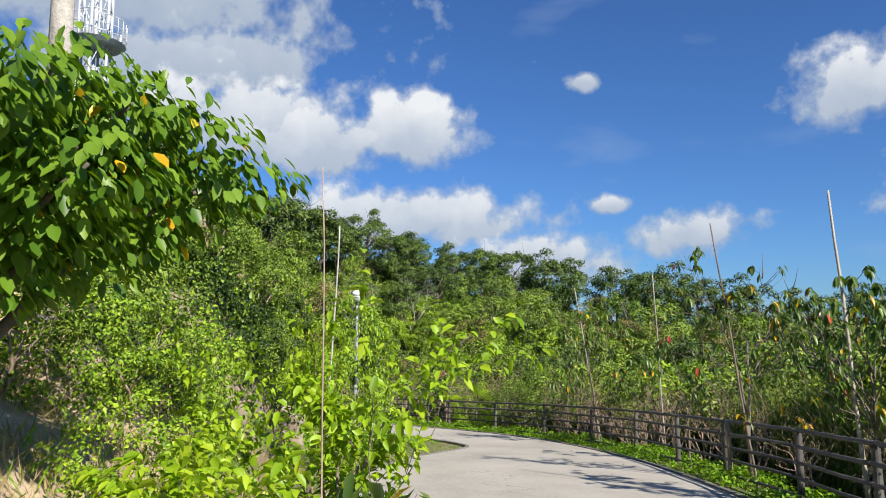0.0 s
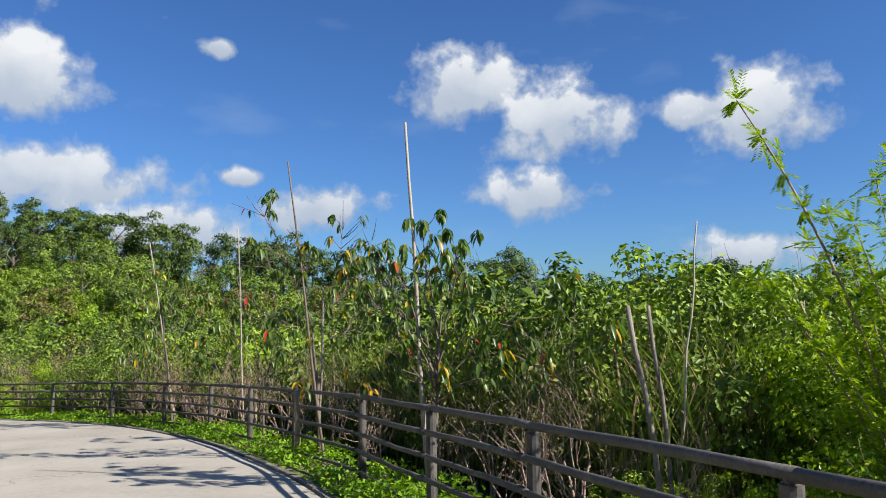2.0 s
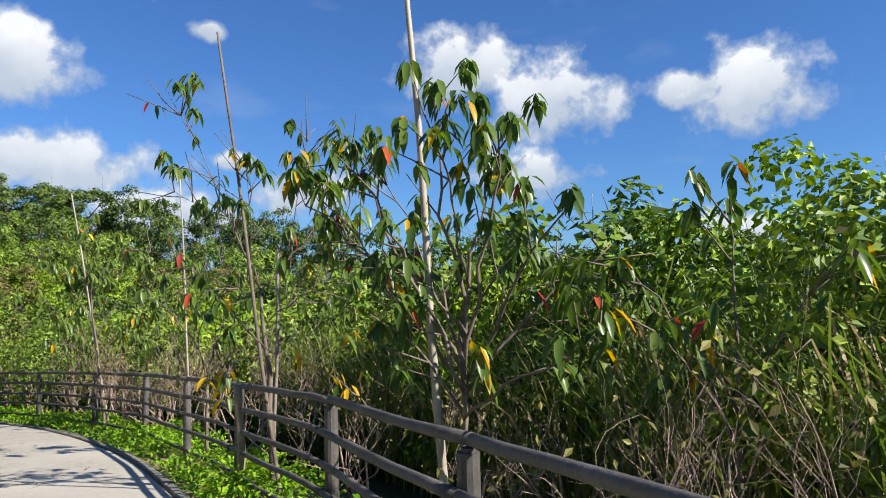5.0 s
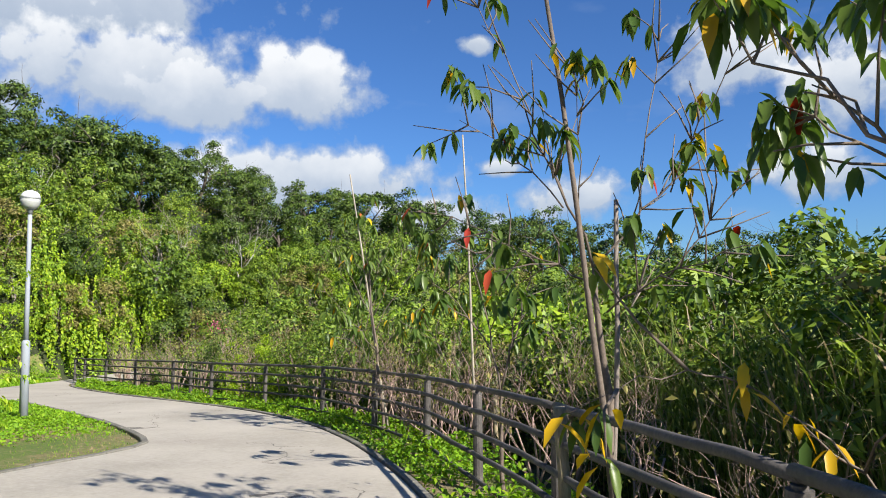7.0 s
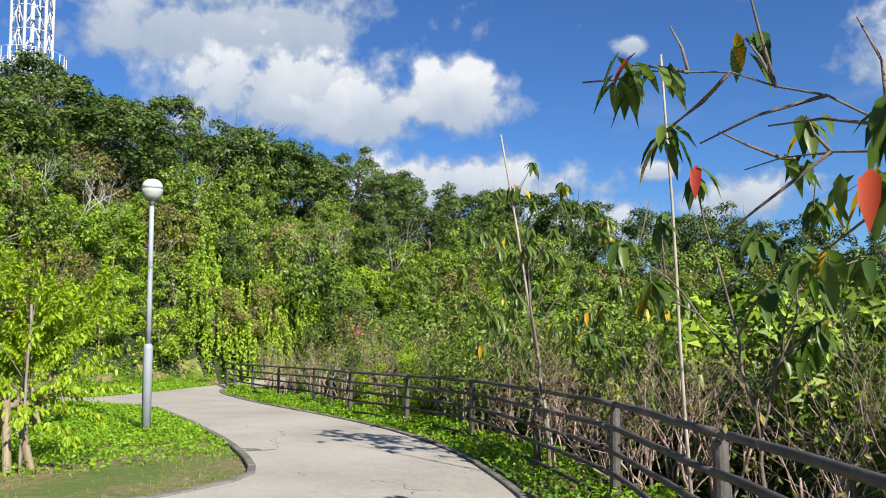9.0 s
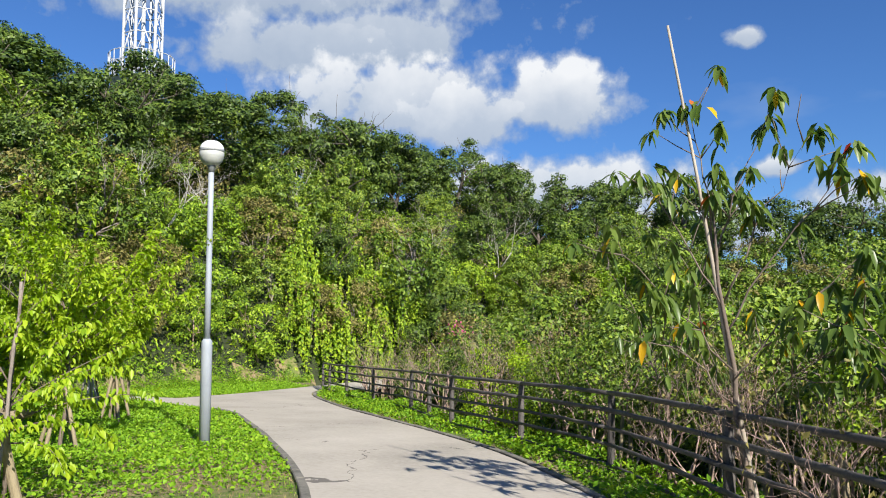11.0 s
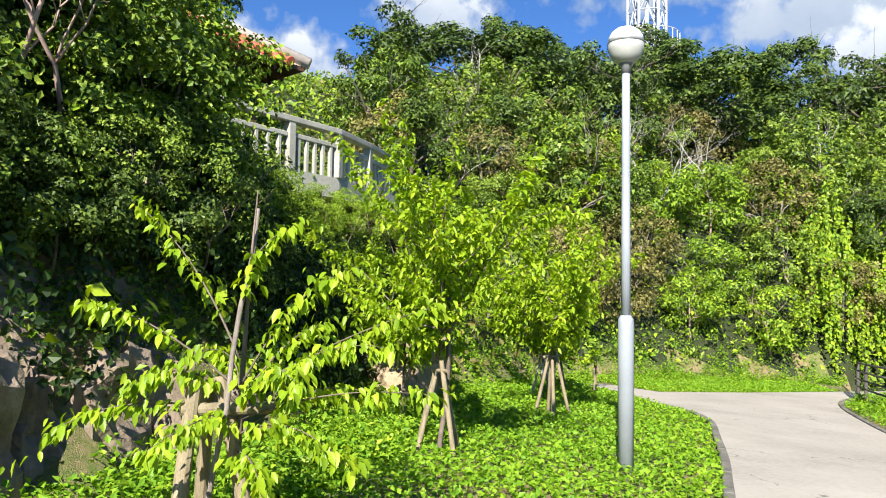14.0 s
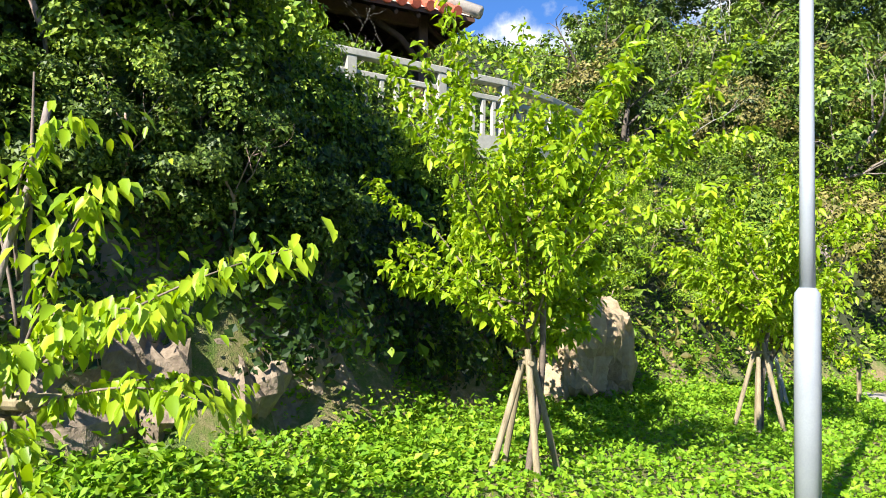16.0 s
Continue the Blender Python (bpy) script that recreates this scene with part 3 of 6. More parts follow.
def tree_unit(seed, tall, wide, leaf, size, count, bark, trunk_r, name="tree", crown_from=0.35, clumps=40, flat=0.85, make=None, dome=0.62, swell=1.0):
    """A broadleaf tree: trunk with limbs, and a crown of leafy pads, each lit above and hollow below."""
    rng = np.random.default_rng(seed)
    tubes, tips = Tubes(6), []
    grow(rng, (0, 0, -0.3), (rng.normal() * 0.06, rng.normal() * 0.06, 1), tall * 0.62, trunk_r, 2, tubes, tips, 0.75, 0.25, (3, 4))
    trunk = tubes.mesh("trunk", bark)
    centre = np.array([0, 0, tall * (crown_from + 1) / 2])
    rad = np.array([wide / 2, wide / 2, tall * (1 - crown_from) / 2])
    c, dirs = scatter_ball(rng, clumps, rad, 0.5)
    c = c * (0.80 + 0.22 * rng.random((clumps, 1))) + centre
    share = rng.uniform(0.35, 1.65, clumps)
    idx = rng.choice(clumps, count, p=share / share.sum())
    r = wide * 0.5 / clumps ** 0.4 * swell * np.sqrt(share)
    dd = unit(rng.normal(size=(count, 3)) + dirs[idx] * 0.5)
    dd[:, 2] = np.where(rng.random(count) < dome, np.abs(dd[:, 2]), dd[:, 2])
    deep = 1 - 0.45 * rng.random((count, 1)) ** 1.8
    pos = c[idx] + dd * r[idx][:, None] * deep * np.array([1, 1, flat]) + rng.normal(size=dd.shape) * size * 0.35
    out = unit(dd * 0.9 + dirs[idx] * 0.25 + rng.normal(size=dd.shape) * 0.38 + np.array([0, 0, 0.2]))
    way = unit(np.cross(out, rng.normal(size=out.shape)) + out * 0.2 + np.array([0, 0, -0.4]))
    s = size * rng.uniform(0.6, 1.3, count)
    return trunk, (make or tris_mesh)("crown", pos, way, out, s, s * 0.66, leaf)


def plant(unit_, name, x, y, z, scale, turn, label, category, group="", squash=1.0):
    root = tagged(new(name), label, category, group)
    root.matrix_basis = pose(x, y, z, 0, 0, turn) @ Matrix.Diagonal((scale, scale, scale * squash, 1))
    for nm, me in zip(("trunk", "crown"), unit_):
        if me is not None:
            put(nm, me, root)
    return root


BIG = [tree_unit(11 + i, 7.0, 6.5, LEAF_DARK, 0.215, 7800, DARKBARK, 0.2, crown_from=0.03, clumps=62, swell=1.0) for i in range(3)]
MID = [tree_unit(31 + i, 4.2, 4.2, LEAF_MID, 0.155, 3900, BARK, 0.10, crown_from=0.08, clumps=60) for i in range(3)]
OLIVE = [tree_unit(51 + i, 3.6, 3.6, LEAF_OLIVE, 0.125, 3200, BARK, 0.08, crown_from=0.1, clumps=55) for i in range(2)]
VINE = [tree_unit(71 + i, 3.4, 3.6, LEAF_VINE, 0.15, 3700, TWIG, 0.06, crown_from=0.02, clumps=55) for i in range(3)]


def bare_unit(seed, tall, bark, trunk_r, leafmat=None, leaves=0, size=0.06, stems=1, depth=3, spread=0.55):
    rng = np.random.default_rng(seed)
    tubes, tips = Tubes(6), []
    for k in range(stems):
        a = rng.random() * 6.28
        lean = 0.1 if stems == 1 else 0.28
        grow(rng, (0.08 * math.cos(a), 0.08 * math.sin(a), -0.15), (lean * math.cos(a), lean * math.sin(a), 1), tall * 0.5, trunk_r, depth, tubes, tips, spread, 0.3, (2, 4), 0.16, 0.5)
    wood = tubes.mesh("trunk", bark)
    crown = None
    if leafmat:
        pts = np.array([q for p, d, ps in tips for q in ps[1:]])
        pick = pts[rng.integers(0, len(pts), leaves)] + rng.normal(size=(leaves, 3)) * 0.06
        way = unit(rng.normal(size=(leaves, 3)) + np.array([0, 0, -0.5]))
        s = size * rng.uniform(0.6, 1.4, leaves)
        crown = quads_mesh("crown", pick, way, unit(rng.normal(size=(leaves, 3)) + np.array([0, 0, 1.2])), s, s * 0.5, leafmat)
    return wood, crown


def hill_plants():
    """Trees and shrubs over the hill, taller towards the ridge, creepers on the steep lower face."""
    rng = np.random.default_rng(5)
    placed = []
    for _ in range(16000):
        x, y = rng.uniform(-66, 34), rng.uniform(-12, 72)
        d, w = (float(v) for v in nearest(FOOT, x, y))
        if not 0.5 < d < 25 or w < 3.2 and d < 3.4:
            continue
        if 3.7 < w < 8.6 and d < 9.5:      # the cliff and the terrace of the pavilion
            continue
        seen_from = math.degrees(math.atan2(x + 5, y - 10.5))
        if d > 8 and -108 < seen_from < -84:      # open sky beside the pavilion
            continue
        if -30 < x < -22.5 and 3.5 < y < 8.7:      # the low saddle behind the pavilion
            continue
        near = math.hypot(x + 4, y - 6)
        gap = ((1.75 if d < 8 and w > 8 else 2.2) if d < 8 else 3.5 + 0.02 * max(near - 20, 0)) if y > 2 else 2.3
        if any((x - a) ** 2 + (y - b) ** 2 < gap * gap for a, b in placed):
            continue
        placed.append((x, y))
        z = float(height(x, y)) - 0.15
        u = rng.random()
        south = w < 4.3
        low = 0.6 if 8.2 < w < 10.2 and d < 14 else 1.0      # low scrub on the saddle beside the terrace
        if d > 14 and u < (0.2 if south else 0.62):
            plant(BIG[rng.integers(3)], "tree", x, y, z, rng.uniform(0.75, 1.1), rng.uniform(0, 360), "dark green broadleaf tree on the wooded hill", "tree", "hill trees")
        elif (d < 8 and u < 0.36) or (d < 14 and w > 9 and u < 0.42):
            plant(VINE[rng.integers(3)], "shrub", x, y, z, rng.uniform(0.55, 1.15) * (0.6 if south else low), rng.uniform(0, 360), "bright green creeper-covered shrub on the steep hillside", "shrub", "hillside shrubs")
        elif u < 0.80:
            plant(MID[rng.integers(3)], "shrub", x, y, z, rng.uniform(0.65, 1.35) * (0.6 if south else low), rng.uniform(0, 360), "green leafy shrub on the hillside", "shrub", "hillside shrubs")
        else:
            plant(OLIVE[rng.integers(2)], "shrub", x, y, z, rng.uniform(0.8, 1.2) * (0.65 if south else 1), rng.uniform(0, 360), "olive-brown dry shrub on the hillside", "shrub", "hillside shrubs")
    return placed


hill_plants()


DOME = tree_unit(19, 8.0, 8.6, LEAF_DARK, 0.22, 22000, DARKBARK, 0.25, crown_from=0.05, clumps=95, swell=1.2)


def ridge_trees():
    """The tall crowns that stand out on the skyline: place and height of the top."""
    for k, (x, y, top, wide) in enumerate(((-40.5, 12.8, 13.9, 1.25), (-43.8, 26.7, 14.5, 1.2), (-45.0, 37.4, 15.4, 0.8), (-36.0, 9.6, 9.8, 0.8), (-38.0, 18.5, 12.4, 0.9), (-47.0, 33.0, 14.6, 0.9), (-44.0, 44.0, 13.4, 1.0),
                                           (-41.0, 50.0, 12.6, 1.0), (-36.0, 53.0, 11.4, 1.0), (-31.0, 55.0, 10.4, 1.0), (-50.0, 41.0, 15.2, 0.9), (-35.0, 46.5, 8.6, 0.8), (-32.5, 44.5, 8.0, 0.8), (-38.0, 47.0, 9.2, 0.8), (-30.0, 48.0, 8.0, 0.8))):
        z = float(height(x, y)) - 0.3
        tall = (top - z) / (8.0 if k < 2 else 7.0)
        plant(DOME if k < 2 else BIG[k % 3], "tree", x, y, z, max(tall, wide), k * 70, "tall dark broadleaf tree standing out on the ridge", "tree", "hill trees", tall / max(tall, wide))


ridge_trees()


def slope_trees():
    """Larger trees standing on the lower slope past the bend."""
    rng = np.random.default_rng(14)
    p = np.array(FOOT, float)
    for k, (s, off, size) in enumerate(((9.35, 3.0, 0.5), (9.7, 5.2, 0.62), (10.1, 2.6, 0.48), (10.45, 4.6, 0.62), (10.8, 7.0, 0.75), (11.1, 3.6, 0.55), (11.35, 7.6, 0.78), (11.75, 8.0, 0.72), (12.1, 6.6, 0.62),
                                        (12.45, 3.4, 0.6), (12.7, 6.4, 0.72), (13.0, 2.2, 0.58), (13.3, 5.4, 0.7), (13.6, 2.8, 0.6), (13.9, 5.8, 0.72), (14.3, 3.0, 0.66), (14.7, 5.0, 0.7), (15.1, 2.6, 0.66), (10.2, 9.4, 0.8), (12.9, 10.0, 0.8))):
        i = int(s)
        t = unit(p[i + 1] - p[i])
        c = p[i] + (p[i + 1] - p[i]) * (s - i) + np.array([-t[1], t[0]]) * off
        plant(SLOPE[k % 3], "tree", c[0], c[1], float(height(c[0], c[1])) - 0.3, size, rng.uniform(0, 360), "dense green tree on the steep slope past the bend", "tree", "hill trees")


SLOPE = [tree_unit(15 + i, 7.0, 6.0, LEAF_MID if i else LEAF_DARK, 0.20, 7600, DARKBARK, 0.2, crown_from=0.02, clumps=60, swell=1.0) for i in range(3)]
slope_trees()


def thicket():
    """The strip of scrub behind the fence."""
    rng = np.random.default_rng(8)
    placed = []
    for _ in range(5000):
        x, y = rng.uniform(-30, 34), rng.uniform(-16, 52)
        e, w = (float(v) for v in nearest(FENCE_LINE, x, y))
        d, _ = nearest(FOOT, x, y)
        if not -24 < e < -3.6 or d > 0.5 or (x < -22 and y < 32) or (x > 4.5 and y < 8 and e > -8) or (x > 7 and y < 12):
            continue
        gap = 2.3 if e > -8 else 4.2
        if any((x - a) ** 2 + (y - b) ** 2 < gap * gap for a, b in placed):
            continue
        placed.append((x, y))
        z = float(height(x, y)) - 0.1
        u = rng.random()
        big = 1.0 if e > -9 else 1.25
        if e < -8 and u > 0.45:
            plant(BIG[rng.integers(3)], "tree", x, y, z, rng.uniform(0.5, 0.7) * big, rng.uniform(0, 360), "dark leafy tree behind the fence", "tree", "scrub behind the fence")
        elif u < 0.42:
            plant(MID[rng.integers(3)], "shrub", x, y, z, rng.uniform(0.75, 1.0) * big, rng.uniform(0, 360), "dense green scrub behind the fence", "shrub", "scrub behind the fence")
        elif u < 0.74:
            plant(VINE[rng.integers(3)], "shrub", x, y, z, rng.uniform(0.8, 1.1) * big, rng.uniform(0, 360), "bright green scrub behind the fence", "shrub", "scrub behind the fence")
        elif u < 0.88:
            plant(OLIVE[rng.integers(2)], "shrub", x, y, z, rng.uniform(0.85, 1.15) * big, rng.uniform(0, 360), "dry brownish scrub behind the fence", "shrub", "scrub behind the fence")
        else:
            plant(BIG[rng.integers(3)], "shrub", x, y, z, rng.uniform(0.5, 0.62) * big, rng.uniform(0, 360), "dark leafy tree behind the fence", "tree", "scrub behind the fence")


thicket()


def cover(name, label, category, pts, normal_up, size, mat, lift, tilt=0.7, width=0.62, seed=1, index=None):
    """A carpet of single leaves over given ground points."""
    rng = np.random.default_rng(seed)
    n = len(pts)
    pos = pts + np.stack([np.zeros(n), np.zeros(n), lift * rng.random(n)], 1)
    face = unit(normal_up + rng.normal(size=(n, 3)) * tilt)
    way = unit(np.cross(face, rng.normal(size=(n, 3))) + np.array([0, 0, 0.1]))
    s = size * rng.uniform(0.55, 1.35, n)
    return tagged(put(name, quads_mesh(name, pos, way, face, s, s * width, mat, index)), label, category, kind="stuff")


def slope_normals(x, y):
    e = 0.15
    gx, gy = (height(x + e, y) - height(x - e, y)) / (2 * e), (height(x, y + e) - height(x, y - e)) / (2 * e)
    return unit(np.stack([-gx, -gy, np.ones_like(gx)], 1))


def hill_cover():
    rng = np.random.default_rng(21)
    # undergrowth over the whole hill
    x, y = rng.uniform(-64, 20, 300000), rng.uniform(-14, 66, 300000)
    d, w = nearest(FOOT, x, y)
    keep = (d > 0.2) & (d < 30) & ~((w < 3.2) & (d < 2.6)) & (rng.random(len(x)) < np.interp(d, [0, 8, 30], [1, 0.75, 0.45]))
    x, y, d, w = x[keep], y[keep], d[keep], w[keep]
    n = slope_normals(x, y)
    pts = np.stack([x, y, height(x, y)], 1) + n * (rng.random((len(x), 1)) ** 2 * 0.55)
    cover("undergrowth", "dense low undergrowth covering the hillside", "undergrowth", pts, n, 0.21, [LEAF_MID, LEAF_VINE, LEAF_OLIVE], 0.1, 0.8, 0.6, 2,
          np.where(rng.random(len(x)) < 0.45, 0, np.where(np.sin(x * 0.35) + np.sin(y * 0.31 + 1) > -0.3, 1, 2)))
    # ivy hanging over the shaded cliff beside the lawn
    k = 110000
    s = rng.uniform(4.15, 8.3, k)
    p = np.array(FOOT, float)
    i = s.astype(int)
    a = p[i] + (p[i + 1] - p[i]) * (s - i)[:, None]
    t = unit(p[i + 1] - p[i])
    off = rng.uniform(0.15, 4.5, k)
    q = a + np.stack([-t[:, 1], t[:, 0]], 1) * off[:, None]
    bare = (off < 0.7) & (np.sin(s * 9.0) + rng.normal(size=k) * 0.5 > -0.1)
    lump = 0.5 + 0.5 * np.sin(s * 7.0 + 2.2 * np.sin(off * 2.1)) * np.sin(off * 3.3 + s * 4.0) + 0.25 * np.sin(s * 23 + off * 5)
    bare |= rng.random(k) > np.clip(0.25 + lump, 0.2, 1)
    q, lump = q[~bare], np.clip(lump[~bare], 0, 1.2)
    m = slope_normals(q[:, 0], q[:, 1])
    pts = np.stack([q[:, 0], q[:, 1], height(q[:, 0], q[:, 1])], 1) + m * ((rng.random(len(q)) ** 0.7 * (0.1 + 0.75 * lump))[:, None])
    # light put into the leaf mix: dark leaves low, sunlit greens higher up
    cover("ivy", "glossy ivy hanging over the rock face, coloured dark for shade", "ivy", pts, m + np.array([0, 0, -0.15]), 0.085, [LEAF_IVY_SHADE, LEAF_MID, LEAF_VINE], 0.05, 0.55, 0.85, 3, (rng.random(len(q)) < np.interp(off[~bare], [0, 0.8, 1.6, 3.2], [0.0, 0.1, 0.5, 0.85])).astype(int) + (rng.random(len(q)) < np.interp(off[~bare], [0, 2.0, 4.5], [0.0, 0.05, 0.7])).astype(int))


hill_cover()


def cliff_sprays():
    """Leafy runners hanging down the rock face beside the lawn."""
    rng = np.random.default_rng(24)
    p = np.array(FOOT, float)
    pos, way, face, kind = [], [], [], []
    for _ in range(760):
        s = rng.uniform(4.3, 7.6)
        i = int(s)
        t = unit(p[i + 1] - p[i])
        nrm = np.array([-t[1], t[0]])
        off = rng.uniform(0.5, 3.0) * (1.0 if s < 6.2 else 1.2)
        c = p[i] + (p[i + 1] - p[i]) * (s - i) + nrm * off
        z = float(height(c[0], c[1])) + rng.uniform(0.1, 0.7)
        n = rng.integers(14, 34)
        run = np.arange(n) * 0.055
        out = (0.25 + 0.5 * rng.random()) * (1 - np.exp(-run * 1.6))
        sway = np.cumsum(rng.normal(size=n) * 0.025)
        pos.append(np.stack([c[0] - nrm[0] * out + t[0] * sway, c[1] - nrm[1] * out + t[1] * sway, z + 0.12 * np.sin(np.minimum(run * 5, 3.1)) - run * 0.9], 1) + rng.normal(size=(n, 3)) * 0.03)
        side = np.where(np.arange(n) % 2, 1.0, -1.0)
        way.append(np.stack([t[0] * side * 0.7 - nrm[0] * 0.4, t[1] * side * 0.7 - nrm[1] * 0.4, -0.75 * np.ones(n)], 1) + rng.normal(size=(n, 3)) * 0.25)
        face.append(np.stack([-nrm[0] * 0.8 * np.ones(n), -nrm[1] * 0.8 * np.ones(n), 0.7 * np.ones(n)], 1) + rng.normal(size=(n, 3)) * 0.3)
        # only dark leaf colours here, standing in for the shade on the face
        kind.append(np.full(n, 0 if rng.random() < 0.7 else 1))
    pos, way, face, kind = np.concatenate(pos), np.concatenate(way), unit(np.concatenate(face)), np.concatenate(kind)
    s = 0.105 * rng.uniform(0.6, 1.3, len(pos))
    tagged(put("creeper", leaves_mesh("creeper", pos, way, face, s, s * 0.5, [LEAF_IVY_SHADE, LEAF_DARK], kind, 0.2, 0.3)),
           "leafy creepers hanging over the rock face, coloured dark for shade", "creeper", kind="stuff")


cliff_sprays()


SNAG = [bare_unit(411 + i, 5.0, PALEBARK, 0.06, None, 0, 0.05, 2, 3, 0.5) for i in range(2)]
for k, (bx, by, bs) in enumerate(((-34.5, 19.8, 1.1), (-33.5, 34.5, 1.2), (-34.6, 12.2, 1.1), (-36.5, 22.5, 1.0), (-30.5, 38.5, 1.2), (-38.0, 30.0, 1.1), (-26.0, 10.6, 0.6))):
    plant(SNAG[k % 2], "bare_tree", bx, by, float(height(bx, by)) + 0.3, bs, k * 61, "leafless pale grey tree among the hillside scrub", "tree", "bare trees on the hill")


def vine_curtain():
    """Bright creepers hanging down the steep face past the bend."""
    rng = np.random.default_rng(22)
    k = 420
    pos, way, face = [], [], []
    for _ in range(k):
        s = rng.uniform(12.05, 13.2)
        i = int(s)
        a, b = np.array(FOOT[i], float), np.array(FOOT[i + 1], float)
        t = (b - a) / np.linalg.norm(b - a)
        nrm = np.array([-t[1], t[0]])
        off = rng.uniform(0.8, 5.0)
        c = a + (b - a) * (s - i) + nrm * off
        z = float(height(c[0], c[1])) + rng.uniform(0.6, 2.6)
        n = rng.integers(26, 60)
        drop = np.arange(n) * 0.06
        sway = np.cumsum(rng.normal(size=(n, 2)) * 0.03, 0)
        out = -nrm * rng.uniform(0.3, 1.3)
        p = np.stack([c[0] + out[0] + sway[:, 0], c[1] + out[1] + sway[:, 1], z - drop], 1)
        pos.append(p)
        face.append(np.stack([-nrm[0] + rng.normal(size=n) * 0.5, -nrm[1] + rng.normal(size=n) * 0.5, 0.5 + rng.normal(size=n) * 0.3], 1))
        way.append(np.stack([rng.normal(size=n) * 0.7, rng.normal(size=n) * 0.7, -np.ones(n)], 1))
    pos, way, face = np.concatenate(pos), np.concatenate(way), unit(np.concatenate(face))
    s = 0.17 * rng.uniform(0.6, 1.3, len(pos))
    tagged(put("creeper", quads_mesh("creeper", pos, way, face, s, s * 0.75, [LEAF_VINE, LEAF_LIME], (rng.random(len(pos)) < 0.25).astype(int))),
           "curtain of bright green creepers hanging down the steep slope", "creeper", kind="stuff")


vine_curtain()


# ---- ground cover ----
def lawn_cover():
    rng = np.random.default_rng(23)
    x, y = rng.uniform(-30, -6, 260000), rng.uniform(5, 24, 260000)
    d, w = nearest(FOOT, x, y)
    e, _ = nearest(LEFT, x, y)
    f, _ = nearest(FAR, x, y)
    left = (e > 0.05) & (d < 0.5) & (x > -24.5) & (y < 15.3)
    far = (f > 0.1) & (d < 0.8) & (y > 15.6) & (x < -23)
    dense = np.interp(x, [-11.2, -9.6, -8.2], [1, 0.45, 0.0])
    keep = (left & (rng.random(len(x)) < dense)) | far
    x, y = x[keep], y[keep]
    tuft = 0.5 + 0.5 * np.sin(x * 3.1 + np.sin(y * 2.3) * 2) * np.sin(y * 3.7 + x)
    side = np.clip(-nearest(LEFT, x, y)[0] * -1, 0, 3) / 3
    pts = np.stack([x, y, height(x, y) + rng.random(len(x)) * (0.03 + 0.13 * tuft * (0.25 + side))], 1)
    cover("ground_cover", "lush bright green clover and weeds on the lawn", "ground cover", pts, np.tile([0, 0, 1.0], (len(x), 1)), 0.062, LEAF_LAWN, 0.03, 0.55, 0.75, 4)
    # short turf on the bare patch
    x, y = rng.uniform(-13, -3, 60000), rng.uniform(0, 13, 60000)
    d, _ = nearest(FOOT, x, y)
    e, _ = nearest(LEFT, x, y)
    keep = (e > 0.03) & (d < 0.4) & (rng.random(len(x)) < np.clip(0.35 + 0.5 * np.sin(x * 1.7 + y) * np.sin(y * 1.3), 0.05, 1))
    x, y = x[keep], y[keep]
    n = len(x)
    way = unit(np.stack([rng.normal(size=n) * 0.5, rng.normal(size=n) * 0.5, np.ones(n)], 1))
    s = 0.05 * rng.uniform(0.5, 1.4, n)
    tagged(put("turf", quads_mesh("turf", np.stack([x, y, height(x, y)], 1), way, unit(rng.normal(size=(n, 3))), s, s * 0.16, [LEAF_LAWN, DRY], (rng.random(n) < 0.45).astype(int))),
           "short trodden grass with brown dry patches", "grass", kind="stuff")
    # weeds between the kerb and the fence
    p, s = along(smooth_line(FENCE_LINE, 6))
    q = rng.uniform(2, s[-1], 80000)
    a = np.stack([np.interp(q, s, p[:, 0]), np.interp(q, s, p[:, 1])], 1)
    b = np.stack([np.interp(q + 0.1, s, p[:, 0]), np.interp(q + 0.1, s, p[:, 1])], 1)
    t = unit(b - a + 1e-9)
    off = rng.uniform(-0.7, 1.35, len(q))
    c = a + np.stack([-t[:, 1], t[:, 0]], 1) * off[:, None]
    r, _ = nearest(RIGHT, c[:, 0], c[:, 1])
    keep = (r < -0.16) & (rng.random(len(q)) < np.clip(0.55 + 0.6 * np.sin(q * 2.3) * np.sin(q * 0.9 + 1), 0.12, 1))
    c, q = c[keep], q[keep]
    hgt = 0.05 + 0.20 * np.clip(0.5 + 0.5 * np.sin(q * 2.3) * np.sin(q * 0.9 + 1) + 0.4 * np.sin(c[:, 0] * 6) * np.sin(c[:, 1] * 5), 0, 1)
    pts = np.stack([c[:, 0], c[:, 1], gz(c[:, 0], c[:, 1]) + rng.random(len(c)) * hgt], 1)
    cover("verge_weeds", "bright green weeds along the foot of the fence", "weeds", pts, np.tile([0, 0, 1.0], (len(c), 1)), 0.075, [LEAF_LAWN, LEAF_LIME], 0.02, 0.65, 0.6, 5, (rng.random(len(c)) < 0.2).astype(int))


lawn_cover()


# ---- saplings with large drooping leaves, and their poles ----
def droop_cluster(rng, p, n, length, pos, way, face, size):
    for _ in range(n):
        a = rng.random() * 6.283
        pos.append(np.array(p) + rng.normal(size=3) * 0.025)
        way.append((math.cos(a) * 0.6, math.sin(a) * 0.6, rng.uniform(-1.1, -0.15)))
        face.append((math.cos(a) * 0.5, math.sin(a) * 0.5, 1.0))
        size.append(length * rng.uniform(0.65, 1.2))


